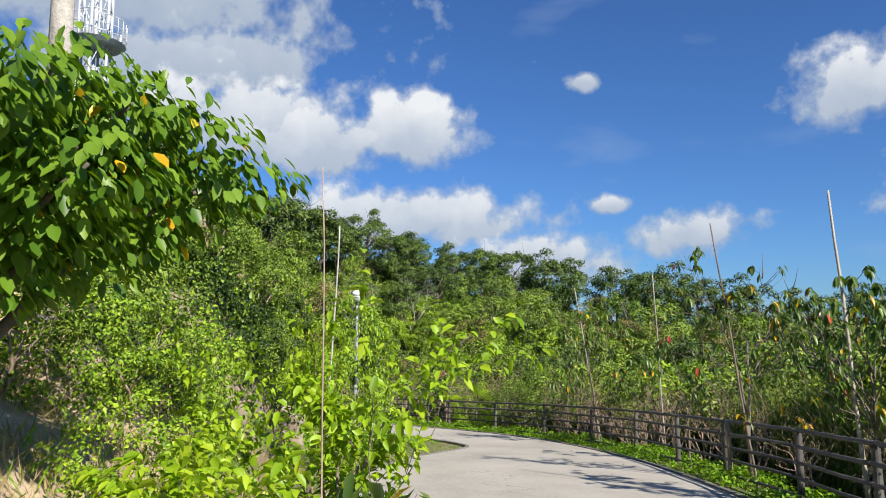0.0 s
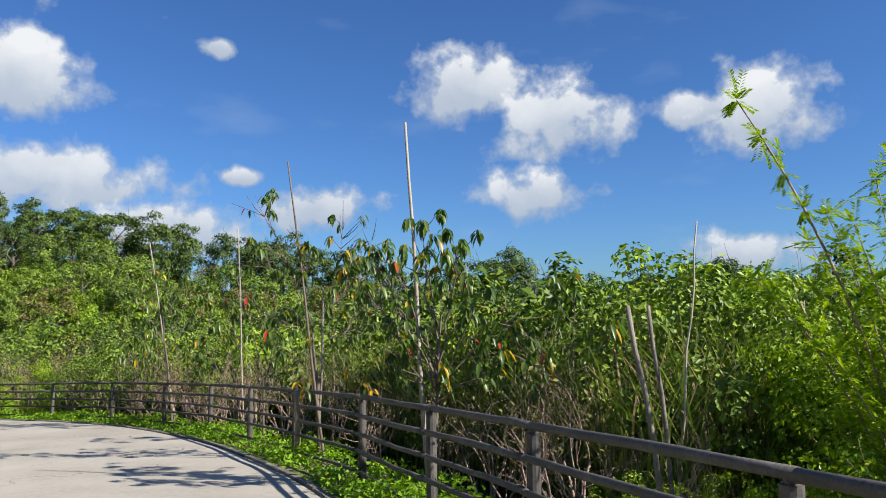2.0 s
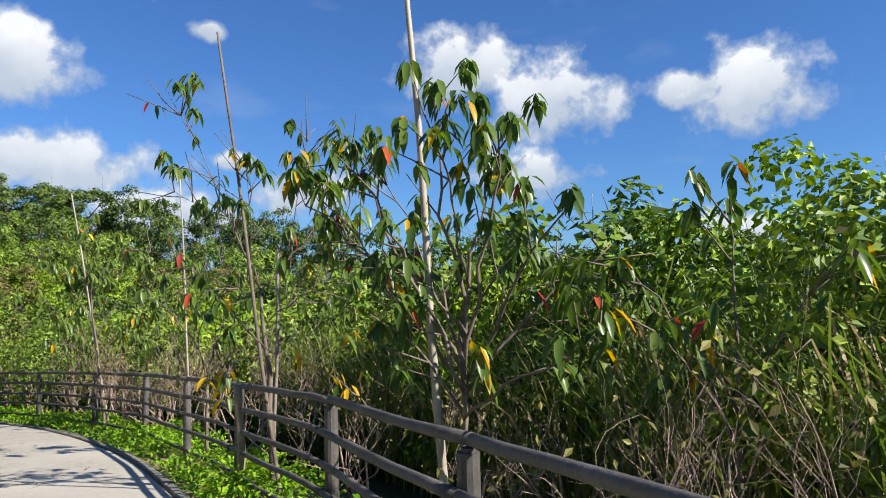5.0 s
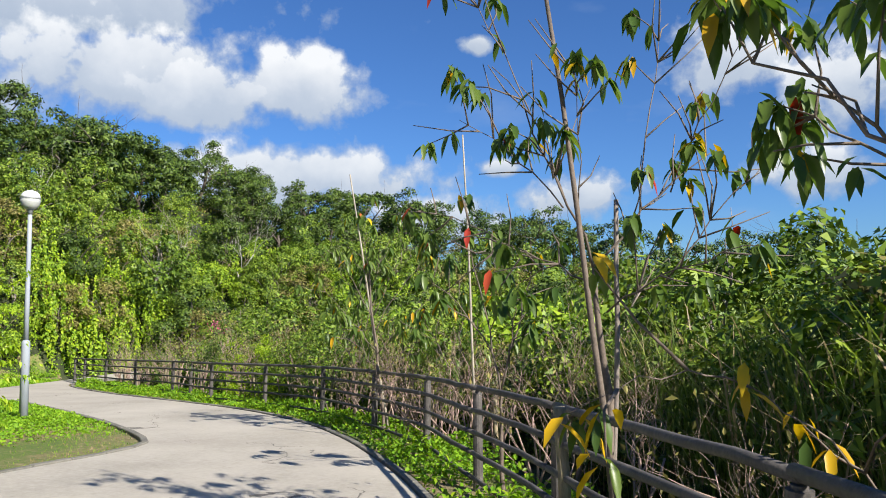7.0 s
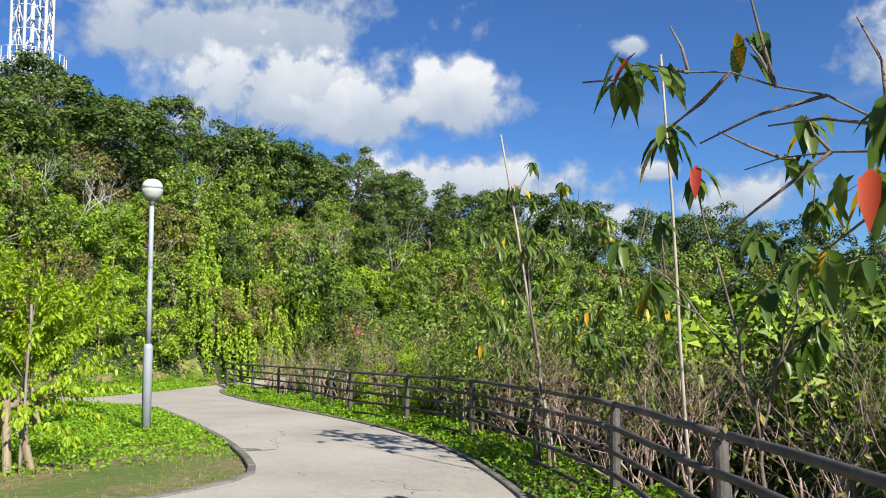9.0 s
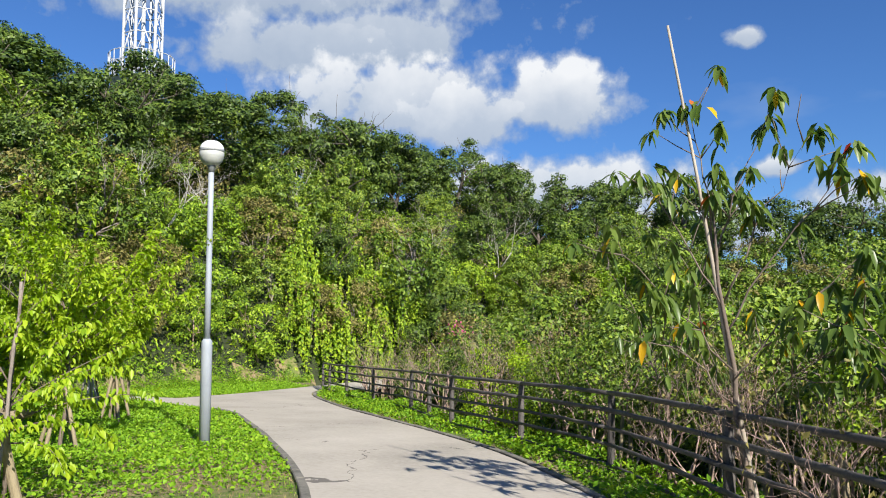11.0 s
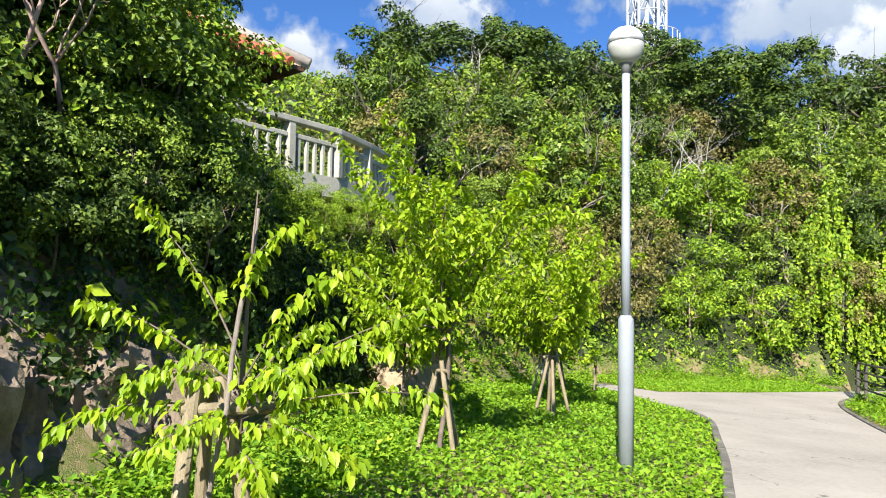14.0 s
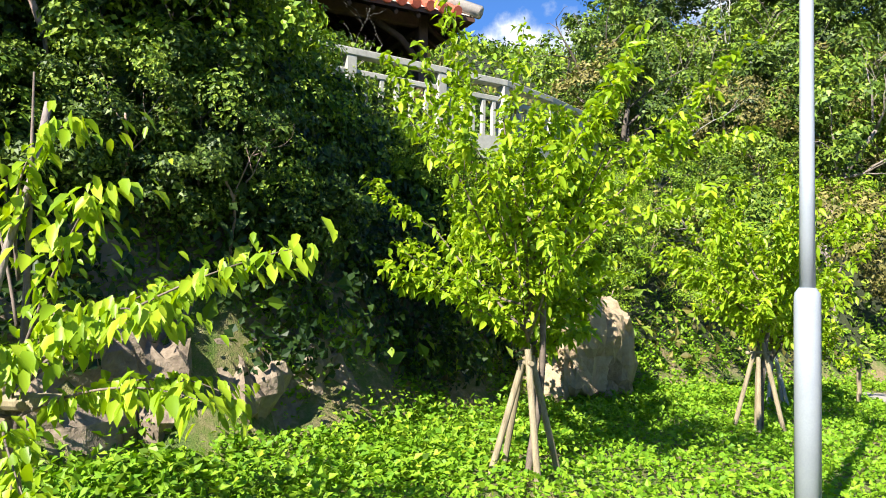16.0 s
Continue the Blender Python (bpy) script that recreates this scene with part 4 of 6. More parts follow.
def droop_sapling(seed, x, y, limbs, tall_r, label, leaf_len=0.17, per=9, share=0.8, twigs=3, mats=(LEAF_DROOP, LEAF_YELLOW, LEAF_RED), bark=MIDBARK, yellow=0.02):
    """limbs: rows of start height and end offset from the foot; twigs grow along them and carry hanging leaf bunches."""
    rng = np.random.default_rng(seed)
    root = tagged(new("sapling"), label, "tree", "saplings along the fence")
    root.location = (x, y, float(height(x, y)) - 0.03)
    pos, way, face, size = [], [], [], []
    for x0, y0, z0, x1, y1, z1, r in limbs:
        a, b = Vector((x0, y0, z0)), Vector((x1, y1, z1))
        pts, rad = [], []
        for i in range(9):
            u = i / 8
            pts.append(a.lerp(b, u) + Vector(rng.normal(size=3)) * (0.006 if r > tall_r else 0.013) * (b - a).length * (0 if i in (0,) else 1) + Vector((0, 0, 0.08 * math.sin(u * 3.14))))
            rad.append((r if r > tall_r else r * 0.6) * (1 - 0.7 * u))
        wood = Tubes(7)
        wood.add(pts, rad)
        if r > tall_r:
            put("stem", wood.mesh("stem", bark), root)
            continue
        limb = put("branch", wood.mesh("branch", bark), root)
        for k in range(twigs):
            i = rng.integers(3, 9)
            d = (pts[min(i, 8)] - pts[i - 1]).normalized()
            s = Matrix.Rotation(rng.random() * 6.28, 3, d) @ d.orthogonal().normalized()
            w = (d * 0.55 + s * 0.75 + Vector((0, 0, 0.25))).normalized()
            L = rng.uniform(0.22, 0.55)
            tp = [pts[i - 1], pts[i - 1] + w * L * 0.5 + Vector(rng.normal(size=3)) * 0.02, pts[i - 1] + w * L]
            put("twig", Tubes(5).add(tp, [0.007, 0.005, 0.003]).mesh("twig", bark), limb)
            if rng.random() < share:
                droop_cluster(rng, tp[2], rng.integers(per - 3, per + 3), leaf_len, pos, way, face, size)
            if rng.random() < share * 0.5:
                droop_cluster(rng, tp[1], rng.integers(3, 6), leaf_len, pos, way, face, size)
        if rng.random() < share + 0.1:
            droop_cluster(rng, pts[8], per + 2, leaf_len, pos, way, face, size)
    n = len(pos)
    u = rng.random(n)
    idx = np.where(u < yellow, 1, np.where(u < yellow * 1.4, 2, 0)).astype(int)
    size = np.array(size)
    put("foliage", leaves_mesh("foliage", np.array(pos), np.array(way), unit(np.array(face)), size, size * 0.40, list(mats), idx, 0.20, 0.45), root)
    return root


def pole(name, a, b, r0, r1, mat, label, category, group=""):
    a, b = Vector(a), Vector(b)
    tube = Tubes(8)
    n = 7
    tube.add([a.lerp(b, i / n) + Vector((math.sin(i * 1.7) * 0.012, math.cos(i * 2.1) * 0.012, 0)) for i in range(n + 1)], [r0 + (r1 - r0) * i / n for i in range(n + 1)])
    ob = put(name, tube.mesh(name, mat))
    return tagged(ob, label, category, group)


POLE = "thin bamboo support pole tied to a sapling"
pole("support_pole", (3.62, 4.02, -0.7), (3.30, 4.16, 4.35), 0.036, 0.016, BAMBOO, POLE, "pole", "support poles")
pole("support_pole", (1.72, 6.42, -0.9), (1.09, 6.24, 4.32), 0.026, 0.012, MIDBARK, POLE, "pole", "support poles")
pole("support_pole", (-1.62, 11.45, -1.2), (-1.76, 11.27, 3.85), 0.022, 0.012, BAMBOO, POLE, "pole", "support poles")
pole("support_pole", (-3.96, 12.95, -1.2), (-4.55, 12.52, 3.66), 0.024, 0.012, BAMBOO, POLE, "pole", "support poles")
pole("support_pole", (5.95, 1.15, -0.4), (5.6, 1.35, 2.05), 0.026, 0.020, BARK, "grey stout stake behind the fence", "pole", "support poles")
pole("support_pole", (6.0, 1.25, -0.4), (5.78, 1.45, 2.05), 0.020, 0.016, BARK, "grey stout stake behind the fence", "pole", "support poles")
pole("support_pole", (5.95, 1.2, 0.9), (6.2, 1.5, 2.75), 0.010, 0.006, BAMBOO, "thin slanting cane behind the fence", "pole", "support poles")
pole("support_pole", (1.45, 6.75, -0.9), (1.50, 6.85, 2.2), 0.021, 0.017, BARK, POLE, "pole", "support poles")
pole("support_pole", (1.15, 6.75, -0.9), (1.12, 6.68, 0.75), 0.045, 0.045, STAKE, "short cut wooden stake beside a sapling", "stake", "support poles")

droop_sapling(101, 3.68, 4.0, [
    (0, 0, -0.4, 0.02, 0.05, 1.35, 0.032), (0.1, -0.1, -0.4, 0.0, 0.0, 1.30, 0.031), (-0.05, 0.15, -0.4, 0.05, 0.1, 2.1, 0.031),
    (0.02, 0.05, 1.25, -0.55, -0.35, 2.6, 0.026), (0.02, 0.05, 1.3, -0.85, 0.2, 2.9, 0.026), (0.02, 0.05, 1.35, -0.2, 0.25, 3.3, 0.028), (0.0, 0.1, 1.35, 0.35, -0.2, 3.05, 0.026),
    (0.0, 0.1, 1.30, 0.75, -0.45, 2.5, 0.024), (0.0, 0.1, 1.25, 1.0, 0.2, 2.2, 0.024), (0.0, 0.0, 1.15, -0.5, -0.2, 1.75, 0.02), (0.0, 0.0, 1.1, 0.8, -0.8, 1.6, 0.02),
    (0.05, 0.1, 1.9, -0.1, -0.45, 2.9, 0.02), (0.05, 0.1, 2.0, 0.3, 0.3, 3.1, 0.02), (0.05, 0.1, 1.6, -0.45, -0.2, 2.1, 0.018),
    (0.0, 0.1, 1.3, -1.25, 0.35, 2.75, 0.022), (-0.4, 0.2, 1.7, -1.05, 0.75, 2.5, 0.016), (0.0, 0.1, 1.5, -0.7, 0.9, 2.9, 0.018), 
    (-0.6, 0.3, 2.0, -1.3, 0.9, 3.0, 0.014)], 0.03,
    "sapling with large drooping dark green leaves, some yellow, behind the fence", 0.13, 11, 0.82, 5)
droop_sapling(102, 5.2, 3.5, [
    (0, 0, -0.4, 0.05, 0.0, 1.5, 0.035), (0.05, 0, 1.4, -0.55, 0.2, 2.3, 0.018), (0.05, 0, 1.45, 0.15, 0.3, 2.6, 0.018), (0.05, 0, 1.4, 0.6, -0.2, 2.3, 0.018), (0.05, 0, 1.2, -0.45, -0.35, 1.9, 0.016)], 0.03,
    "sapling with large drooping dark green leaves, some yellow, behind the fence", 0.14, 7, 0.75, 4, yellow=0.08)
droop_sapling(103, 1.58, 6.6, [
    (0, 0, -0.5, -0.18, -0.05, 2.15, 0.05), (-0.18, -0.05, 2.1, -0.75, -0.35, 3.5, 0.017), (-0.35, -0.15, 2.5, -1.15, -0.15, 3.2, 0.010), (-0.4, -0.2, 2.7, -0.95, -0.6, 4.15, 0.010),
    (-0.18, -0.05, 2.1, 0.6, 0.25, 2.9, 0.015), (0.1, 0.05, 2.3, 0.25, 0.35, 3.9, 0.011), (0.3, 0.15, 2.6, 0.85, -0.1, 3.6, 0.010), (-0.18, -0.05, 2.0, -1.35, 0.35, 2.25, 0.012),
    (-0.6, 0.1, 2.1, -1.7, 0.1, 2.6, 0.009), (-0.1, 0, 1.8, 0.9, -0.3, 2.2, 0.012), (0.3, -0.1, 2.0, 1.1, 0.1, 2.9, 0.009), (-0.3, 0.0, 2.3, -0.15, -0.5, 3.4, 0.009)], 0.035,
    "half-bare sapling with bunches of drooping green and red leaves", 0.125, 10, 0.33, 10, yellow=0.05)
droop_sapling(104, -0.35, 9.2, [
    (0, 0, -0.4, 0.0, 0.0, 1.1, 0.035), (0, 0, 1.0, -0.35, -0.15, 2.9, 0.022), (0, 0, 1.1, 0.4, 0.1, 2.6, 0.02), (-0.1, 0, 1.5, -0.75, -0.35, 2.4, 0.016), (0.1, 0, 1.4, 0.35, -0.4, 2.2, 0.016)], 0.03,
    "thin sapling with a few drooping leaves behind the fence", 0.17, 8, 0.5, 3)
# leaves that hang over the top rail
droop_sapling(105, 2.52, 4.45, [(0.45, 0.35, 0.9, 0.0, -0.1, 1.42, 0.010), (0.0, -0.1, 1.42, -0.5, -0.5, 1.36, 0.006)], 0.03,
    "low branch with yellow and green leaves hanging over the rail", 0.10, 5, 1.0, 2, (LEAF_DROOP, LEAF_YELLOW, LEAF_YELLOW), yellow=0.4)
# sapling tied to the tall leaning pole
droop_sapling(106, -4.0, 12.85, [
    (0, 0, -0.3, -0.30, -0.16, 3.05, 0.034), (-0.2, -0.1, 2.0, -0.85, -0.40, 3.25, 0.016), (-0.25, -0.12, 2.4, -0.45, -0.2, 3.85, 0.016), (-0.2, -0.1, 2.1, 0.45, 0.2, 3.55, 0.016), (-0.2, -0.1, 1.8, 0.65, 0.3, 3.15, 0.016),
    (-0.25, -0.12, 2.5, 0.12, 0.05, 3.6, 0.014), (-0.15, -0.1, 1.5, -1.15, -0.45, 2.6, 0.014), (-0.15, -0.1, 1.4, 0.8, 0.3, 2.45, 0.014), (-0.1, -0.05, 1.1, -0.8, -0.5, 1.9, 0.012), (-0.1, -0.05, 1.0, 0.7, 0.1, 1.75, 0.012), (-0.25, -0.12, 2.3, -0.7, 0.2, 3.3, 0.012)], 0.03,
    "half-bare sapling with drooping leaf bunches tied to a pole", 0.15, 10, 0.85, 6)
for bx, by, bt in ((-5.9, 12.95, 2.6), (-2.5, 12.75, 2.2)):
    droop_sapling(int(-bx * 100), bx - 0.1, by + 1.95 if bx < -5 else by, [(0, 0, -0.2, 0, 0, 1.3, 0.031), (0, 0, 1.1, -0.5, -0.3, bt, 0.018), (0, 0, 1.2, 0.45, 0.25, bt + 0.2, 0.018), (0, 0, 0.9, 0.6, -0.3, bt - 0.5, 0.014), (0, 0, 0.9, -0.6, 0.3, bt - 0.4, 0.014), (0, 0, 1.0, 0.1, 0.1, bt + 0.4, 0.016)], 0.03,
        "sapling with large drooping dark green leaves behind the fence", 0.15, 9, 0.8, 5)


# ---- twiggy saplings with stakes along the fence ----
TWIGGY = [bare_unit(201 + i, 2.7, TWIG, 0.028, (LEAF_OLIVE, LEAF_VINE, LEAF_MID, LEAF_OLIVE)[i], 330, 0.065, 4, 3, 0.46) for i in range(4)]
REDTWIG = bare_unit(220, 2.6, TWIG, 0.03, LEAF_DARK, 700, 0.09, 2, 3, 0.55)


def stake_pair():
    t1, t2 = Tubes(8), Tubes(8)
    t1.add([(0.16, 0.02, -0.2), (0.05, 0.0, 1.0)], [0.034, 0.030])
    t2.add([(-0.14, -0.04, -0.2), (-0.03, 0.0, 0.95)], [0.034, 0.030])
    return t1.mesh("stake", STAKE), t2.mesh("stake", STAKE)


STAKES = stake_pair()


def fence_saplings():
    rng = np.random.default_rng(31)
    p, s = along(smooth_line(FENCE_LINE, 6))
    d = 27.0
    while d < s[-1] - 1.0:
        a = np.array([np.interp(d, s, p[:, 0]), np.interp(d, s, p[:, 1])])
        b = np.array([np.interp(d + 0.2, s, p[:, 0]), np.interp(d + 0.2, s, p[:, 1])])
        t = (b - a) / np.linalg.norm(b - a)
        c = a + np.array([t[1], -t[0]]) * rng.uniform(1.0, 1.7)
        z = float(height(c[0], c[1])) - 0.02
        plant(TWIGGY[rng.integers(4)], "sapling", c[0], c[1], z, rng.uniform(0.8, 1.12), rng.uniform(0, 360), "twiggy half-bare sapling with small yellowing leaves", "tree", "saplings along the fence")
        root = tagged(new("tree_stakes"), "pair of pale wooden stakes tied to a sapling", "stakes", "sapling stakes")
        root.matrix_basis = pose(c[0], c[1], z, 0, 0, rng.uniform(0, 360))
        for me in STAKES:
            put("stake", me, root)
        d += rng.uniform(1.2, 2.0)


fence_saplings()
BRUSH = [bare_unit(231 + i, 2.0, TWIG, 0.020, LEAF_OLIVE, 160, 0.06, 4, 3, 0.6) for i in range(2)]
for k, (bx, by) in enumerate(((4.7, 3.0), (4.3, 3.9), (5.2, 2.2), (5.6, 3.0), (3.6, 4.9), (2.5, 6.6), (1.2, 8.3), (-0.4, 10.3), (6.2, 1.1), (-5.1, 14.3), (-5.9, 14.95), (-3.4, 13.0), (-2.7, 12.5), (-6.7, 15.6), (-4.4, 13.8), (-1.9, 11.9), (-3.0, 12.9))):
    plant(BRUSH[k % 2], "brushwood", bx, by, float(height(bx, by)) - 0.02, 0.8 + 0.07 * (k % 4), k * 67, "tangle of bare reddish twigs behind the fence", "shrub", "brush behind the fence")
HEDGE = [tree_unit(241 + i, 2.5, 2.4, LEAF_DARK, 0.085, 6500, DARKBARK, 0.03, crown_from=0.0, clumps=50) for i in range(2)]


def understory():
    """Dense dark bushes in the shade right behind the staked saplings."""
    rng = np.random.default_rng(33)
    p, s = along(smooth_line(FENCE_LINE, 6))
    d = 25.5
    while d < s[-1] - 2.0:
        a = np.array([np.interp(d, s, p[:, 0]), np.interp(d, s, p[:, 1])])
        b = np.array([np.interp(d + 0.2, s, p[:, 0]), np.interp(d + 0.2, s, p[:, 1])])
        t = (b - a) / np.linalg.norm(b - a)
        c = a + np.array([t[1], -t[0]]) * rng.uniform(2.3, 3.1)
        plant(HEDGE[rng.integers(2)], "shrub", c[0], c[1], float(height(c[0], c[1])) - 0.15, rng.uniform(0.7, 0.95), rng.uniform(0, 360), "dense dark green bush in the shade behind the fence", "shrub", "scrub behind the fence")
        d += rng.uniform(1.2, 1.7)


understory()
pink = plant(REDTWIG, "flowering_shrub", -13.7, 18.45, float(height(-13.7, 18.45)), 1.0, 40, "twiggy dark shrub with a spray of pink blossom", "shrub")
rngp = np.random.default_rng(9)
put("blossom", quads_mesh("blossom", rngp.normal(size=(60, 3)) * (0.13, 0.13, 0.10) + (0.25, 0.35, 2.15), rngp.normal(size=(60, 3)), unit(rngp.normal(size=(60, 3))), 0.06, 0.05, PINK), pink, "pink blossom")


# ---- reeds behind the fence ----
def reeds():
    rng = np.random.default_rng(41)
    p, s = along(smooth_line(FENCE_LINE, 6))
    n = 9500
    q = rng.uniform(16.5, 27.5, n)
    a = np.stack([np.interp(q, s, p[:, 0]), np.interp(q, s, p[:, 1])], 1)
    b = np.stack([np.interp(q + 0.1, s, p[:, 0]), np.interp(q + 0.1, s, p[:, 1])], 1)
    t = unit(b - a)
    off = rng.uniform(1.9, 4.8, n)
    c = a + np.stack([t[:, 1], -t[:, 0]], 1) * off[:, None]
    z = height(c[:, 0], c[:, 1])
    tall = rng.uniform(0.7, 1.75, n) * np.interp(off, [1.3, 2.5, 4.6], [0.8, 1.25, 1.5])
    ang = rng.uniform(0, 6.283, n)
    lean = rng.uniform(0.15, 0.75, n)
    dirs = np.stack([np.cos(ang), np.sin(ang), np.zeros(n)], 1)
    side = np.stack([-np.sin(ang), np.cos(ang), np.zeros(n)], 1)
    w = rng.uniform(0.006, 0.014, n)[:, None]
    base = np.stack([c[:, 0], c[:, 1], z], 1) + np.stack([np.zeros(n), np.zeros(n), rng.random(n) * 0.9], 1)
    rows = []
    for u, ww in ((0, 0.7), (0.35, 1.0), (0.65, 0.9), (0.88, 0.55)):
        m = base + dirs * (lean * tall * u ** 2)[:, None] + np.stack([np.zeros(n), np.zeros(n), tall * (u - 0.35 * lean * u ** 3)], 1)
        rows += [m - side * w * ww, m + side * w * ww]
    u = 1.0
    rows.append(base + dirs * (lean * tall * 1.1)[:, None] + np.stack([np.zeros(n), np.zeros(n), tall * (0.97 - 0.42 * lean)], 1))
    v = np.stack(rows, 1).reshape(-1, 3)
    o = np.arange(n) * 9
    f = []
    for k in range(3):
        f += np.stack([o + 2 * k, o + 2 * k + 1, o + 2 * k + 3, o + 2 * k + 2], 1).tolist()
    f += np.stack([o + 6, o + 7, o + 8], 1).tolist()
    tagged(put("reeds", mesh_from("reeds", v, f, REED)), "dense tall green and straw-coloured reeds behind the fence", "reeds", kind="stuff")


reeds()


# ---- near scrub with small bright leaves ----
NEARBUSH = [tree_unit(91 + i, 2.6, 2.6, LEAF_VINE, 0.072, 5200, TWIG, 0.03, crown_from=0.05, clumps=60, make=quads_mesh) for i in range(2)]
LIMEBUSH = tree_unit(97, 2.6, 2.6, LEAF_LIME, 0.062, 5600, TWIG, 0.03, crown_from=0.05, clumps=90, make=quads_mesh)
DARKBUSH = tree_unit(95, 2.6, 2.6, LEAF_MID, 0.072, 5200, TWIG, 0.03, crown_from=0.05, clumps=60, make=quads_mesh)
for bx, by, bs, bt, k in ((6.7, 4.1, 1.25, 5, 2), (6.5, 5.5, 1.45, 20, 1), (5.4, 6.8, 1.35, 140, 2), (11.2, 2.2, 1.3, 70, 3), (12.2, 5.2, 1.4, 130, 0), (10.2, 7.0, 1.4, 10, 1), (13.2, -2.0, 1.4, 210, 0), (12.6, 8.6, 1.5, 310, 1), (8.4, 9.6, 1.4, 20, 0), (14.5, 1.5, 1.5, 40, 1), (9.3, 2.0, 1.2, 170, 3), (8.0, 2.2, 1.0, 250, 3), (10.2, 3.6, 1.35, 20, 3), (8.1, 4.6, 1.3, 90, 0), (4.2, 8.2, 1.2, 90, 0), (3.2, 9.6, 1.2, 190, 2), (7.6, 0.6, 0.8, 10, 3), (8.6, 2.6, 1.2, 200, 0), (10.6, 1.2, 1.3, 33, 1),
                          (-7.9, 17.4, 1.15, 60, 2), (-5.3, 16.6, 1.25, 110, 2), (-11.8, 18.5, 0.9, 200, 3), (-3.0, 15.0, 1.1, 10, 0), (-9.9, 18.5, 1.0, 60, 2), (6.35, 1.75, 0.42, 40, 3), (6.75, 0.95, 0.45, 160, 3), (5.75, 2.55, 0.36, 250, 0), (9.6, -3.6, 1.1, 120, 0), (10.8, -6.8, 1.2, 220, 1), (11.5, -10.5, 1.2, 10, 0), (7.2, 0.1, 0.55, 300, 1)):
    plant((NEARBUSH + [DARKBUSH, LIMEBUSH])[k], "shrub", bx, by, float(height(bx, by)) - 0.1, bs, bt, "leafy bright green shrub with small leaves behind the fence" if k != 2 else "leafy dark green shrub behind the fence", "shrub", "scrub behind the fence")


def feather_branches():
    """Long arching stems with rows of small leaflets."""
    rng = np.random.default_rng(51)
    root = tagged(new("feathery_tree"), "young tree with long arching stems of small feathery leaves", "tree")
    root.location = (7.7, 1.0, float(height(7.7, 1.0)))
    wood, pos, way, face = Tubes(6), [], [], []
    for k, (x1, y1, z1, r) in enumerate(((-1.52, -0.82, 3.75, 0.022), (-0.9, -0.4, 2.5, 0.016), (-0.2, -0.9, 2.9, 0.018), (0.4, -0.5, 3.2, 0.018), (-1.1, -0.9, 2.2, 0.014), (0.9, -0.8, 2.6, 0.016), (0.2, 0.3, 3.0, 0.016), (1.0, -1.3, 2.9, 0.016), (1.6, -0.8, 3.3, 0.016), (-0.6, -0.9, 3.3, 0.018), (0.0, -0.7, 3.6, 0.018), (0.6, -1.1, 3.5, 0.018), (-0.9, -1.0, 2.9, 0.016), (0.2, -1.4, 2.3, 0.014), (1.3, -1.7, 2.2, 0.014), (-0.5, -1.2, 1.7, 0.012), (0.7, -1.8, 1.7, 0.012), (-0.9, -0.6, 3.0, 0.014), (-1.3, -0.3, 2.6, 0.014), (-0.4, -0.2, 3.3, 0.014), (-0.7, 0.3, 2.9, 0.014), (-1.0, 0.5, 2.6, 0.012), (-0.2, -1.2, 2.7, 0.012))):
        end = Vector((x1, y1, z1))
        mid = Vector((x1 * 0.25, y1 * 0.3, z1 * 0.62))
        pts = [Vector((0, 0, 0)) * (1 - u) ** 2 + mid * 2 * u * (1 - u) + end * u * u for u in np.linspace(0, 1, 14)]
        wood.add(pts, [r * (1 - 0.8 * i / 13) for i in range(14)])
        for i in range(4, 14):
            for _ in range(8 if i > 6 else 9):
                d = Vector(rng.normal(size=3)).normalized()
                L = rng.uniform(0.10, 0.32) * (1.25 if i < 10 else 0.7)
                for j in range(9):
                    for sgn in (-1, 1):
                        sd = d.cross(Vector((0, 0, 1))).normalized() * sgn
                        pos.append(pts[i] + d * L * (j + 1) / 9)
                        way.append(sd * 0.8 + d * 0.6)
                        face.append((rng.normal() * 0.3, rng.normal() * 0.3, 1))
    put("trunk", wood.mesh("trunk", TWIG), root)
    put("foliage", quads_mesh("foliage", np.array(pos), np.array(way), unit(np.array(face)), rng.uniform(0.034, 0.055, len(pos)), 0.02, LEAF_LIME), root)


feather_branches()


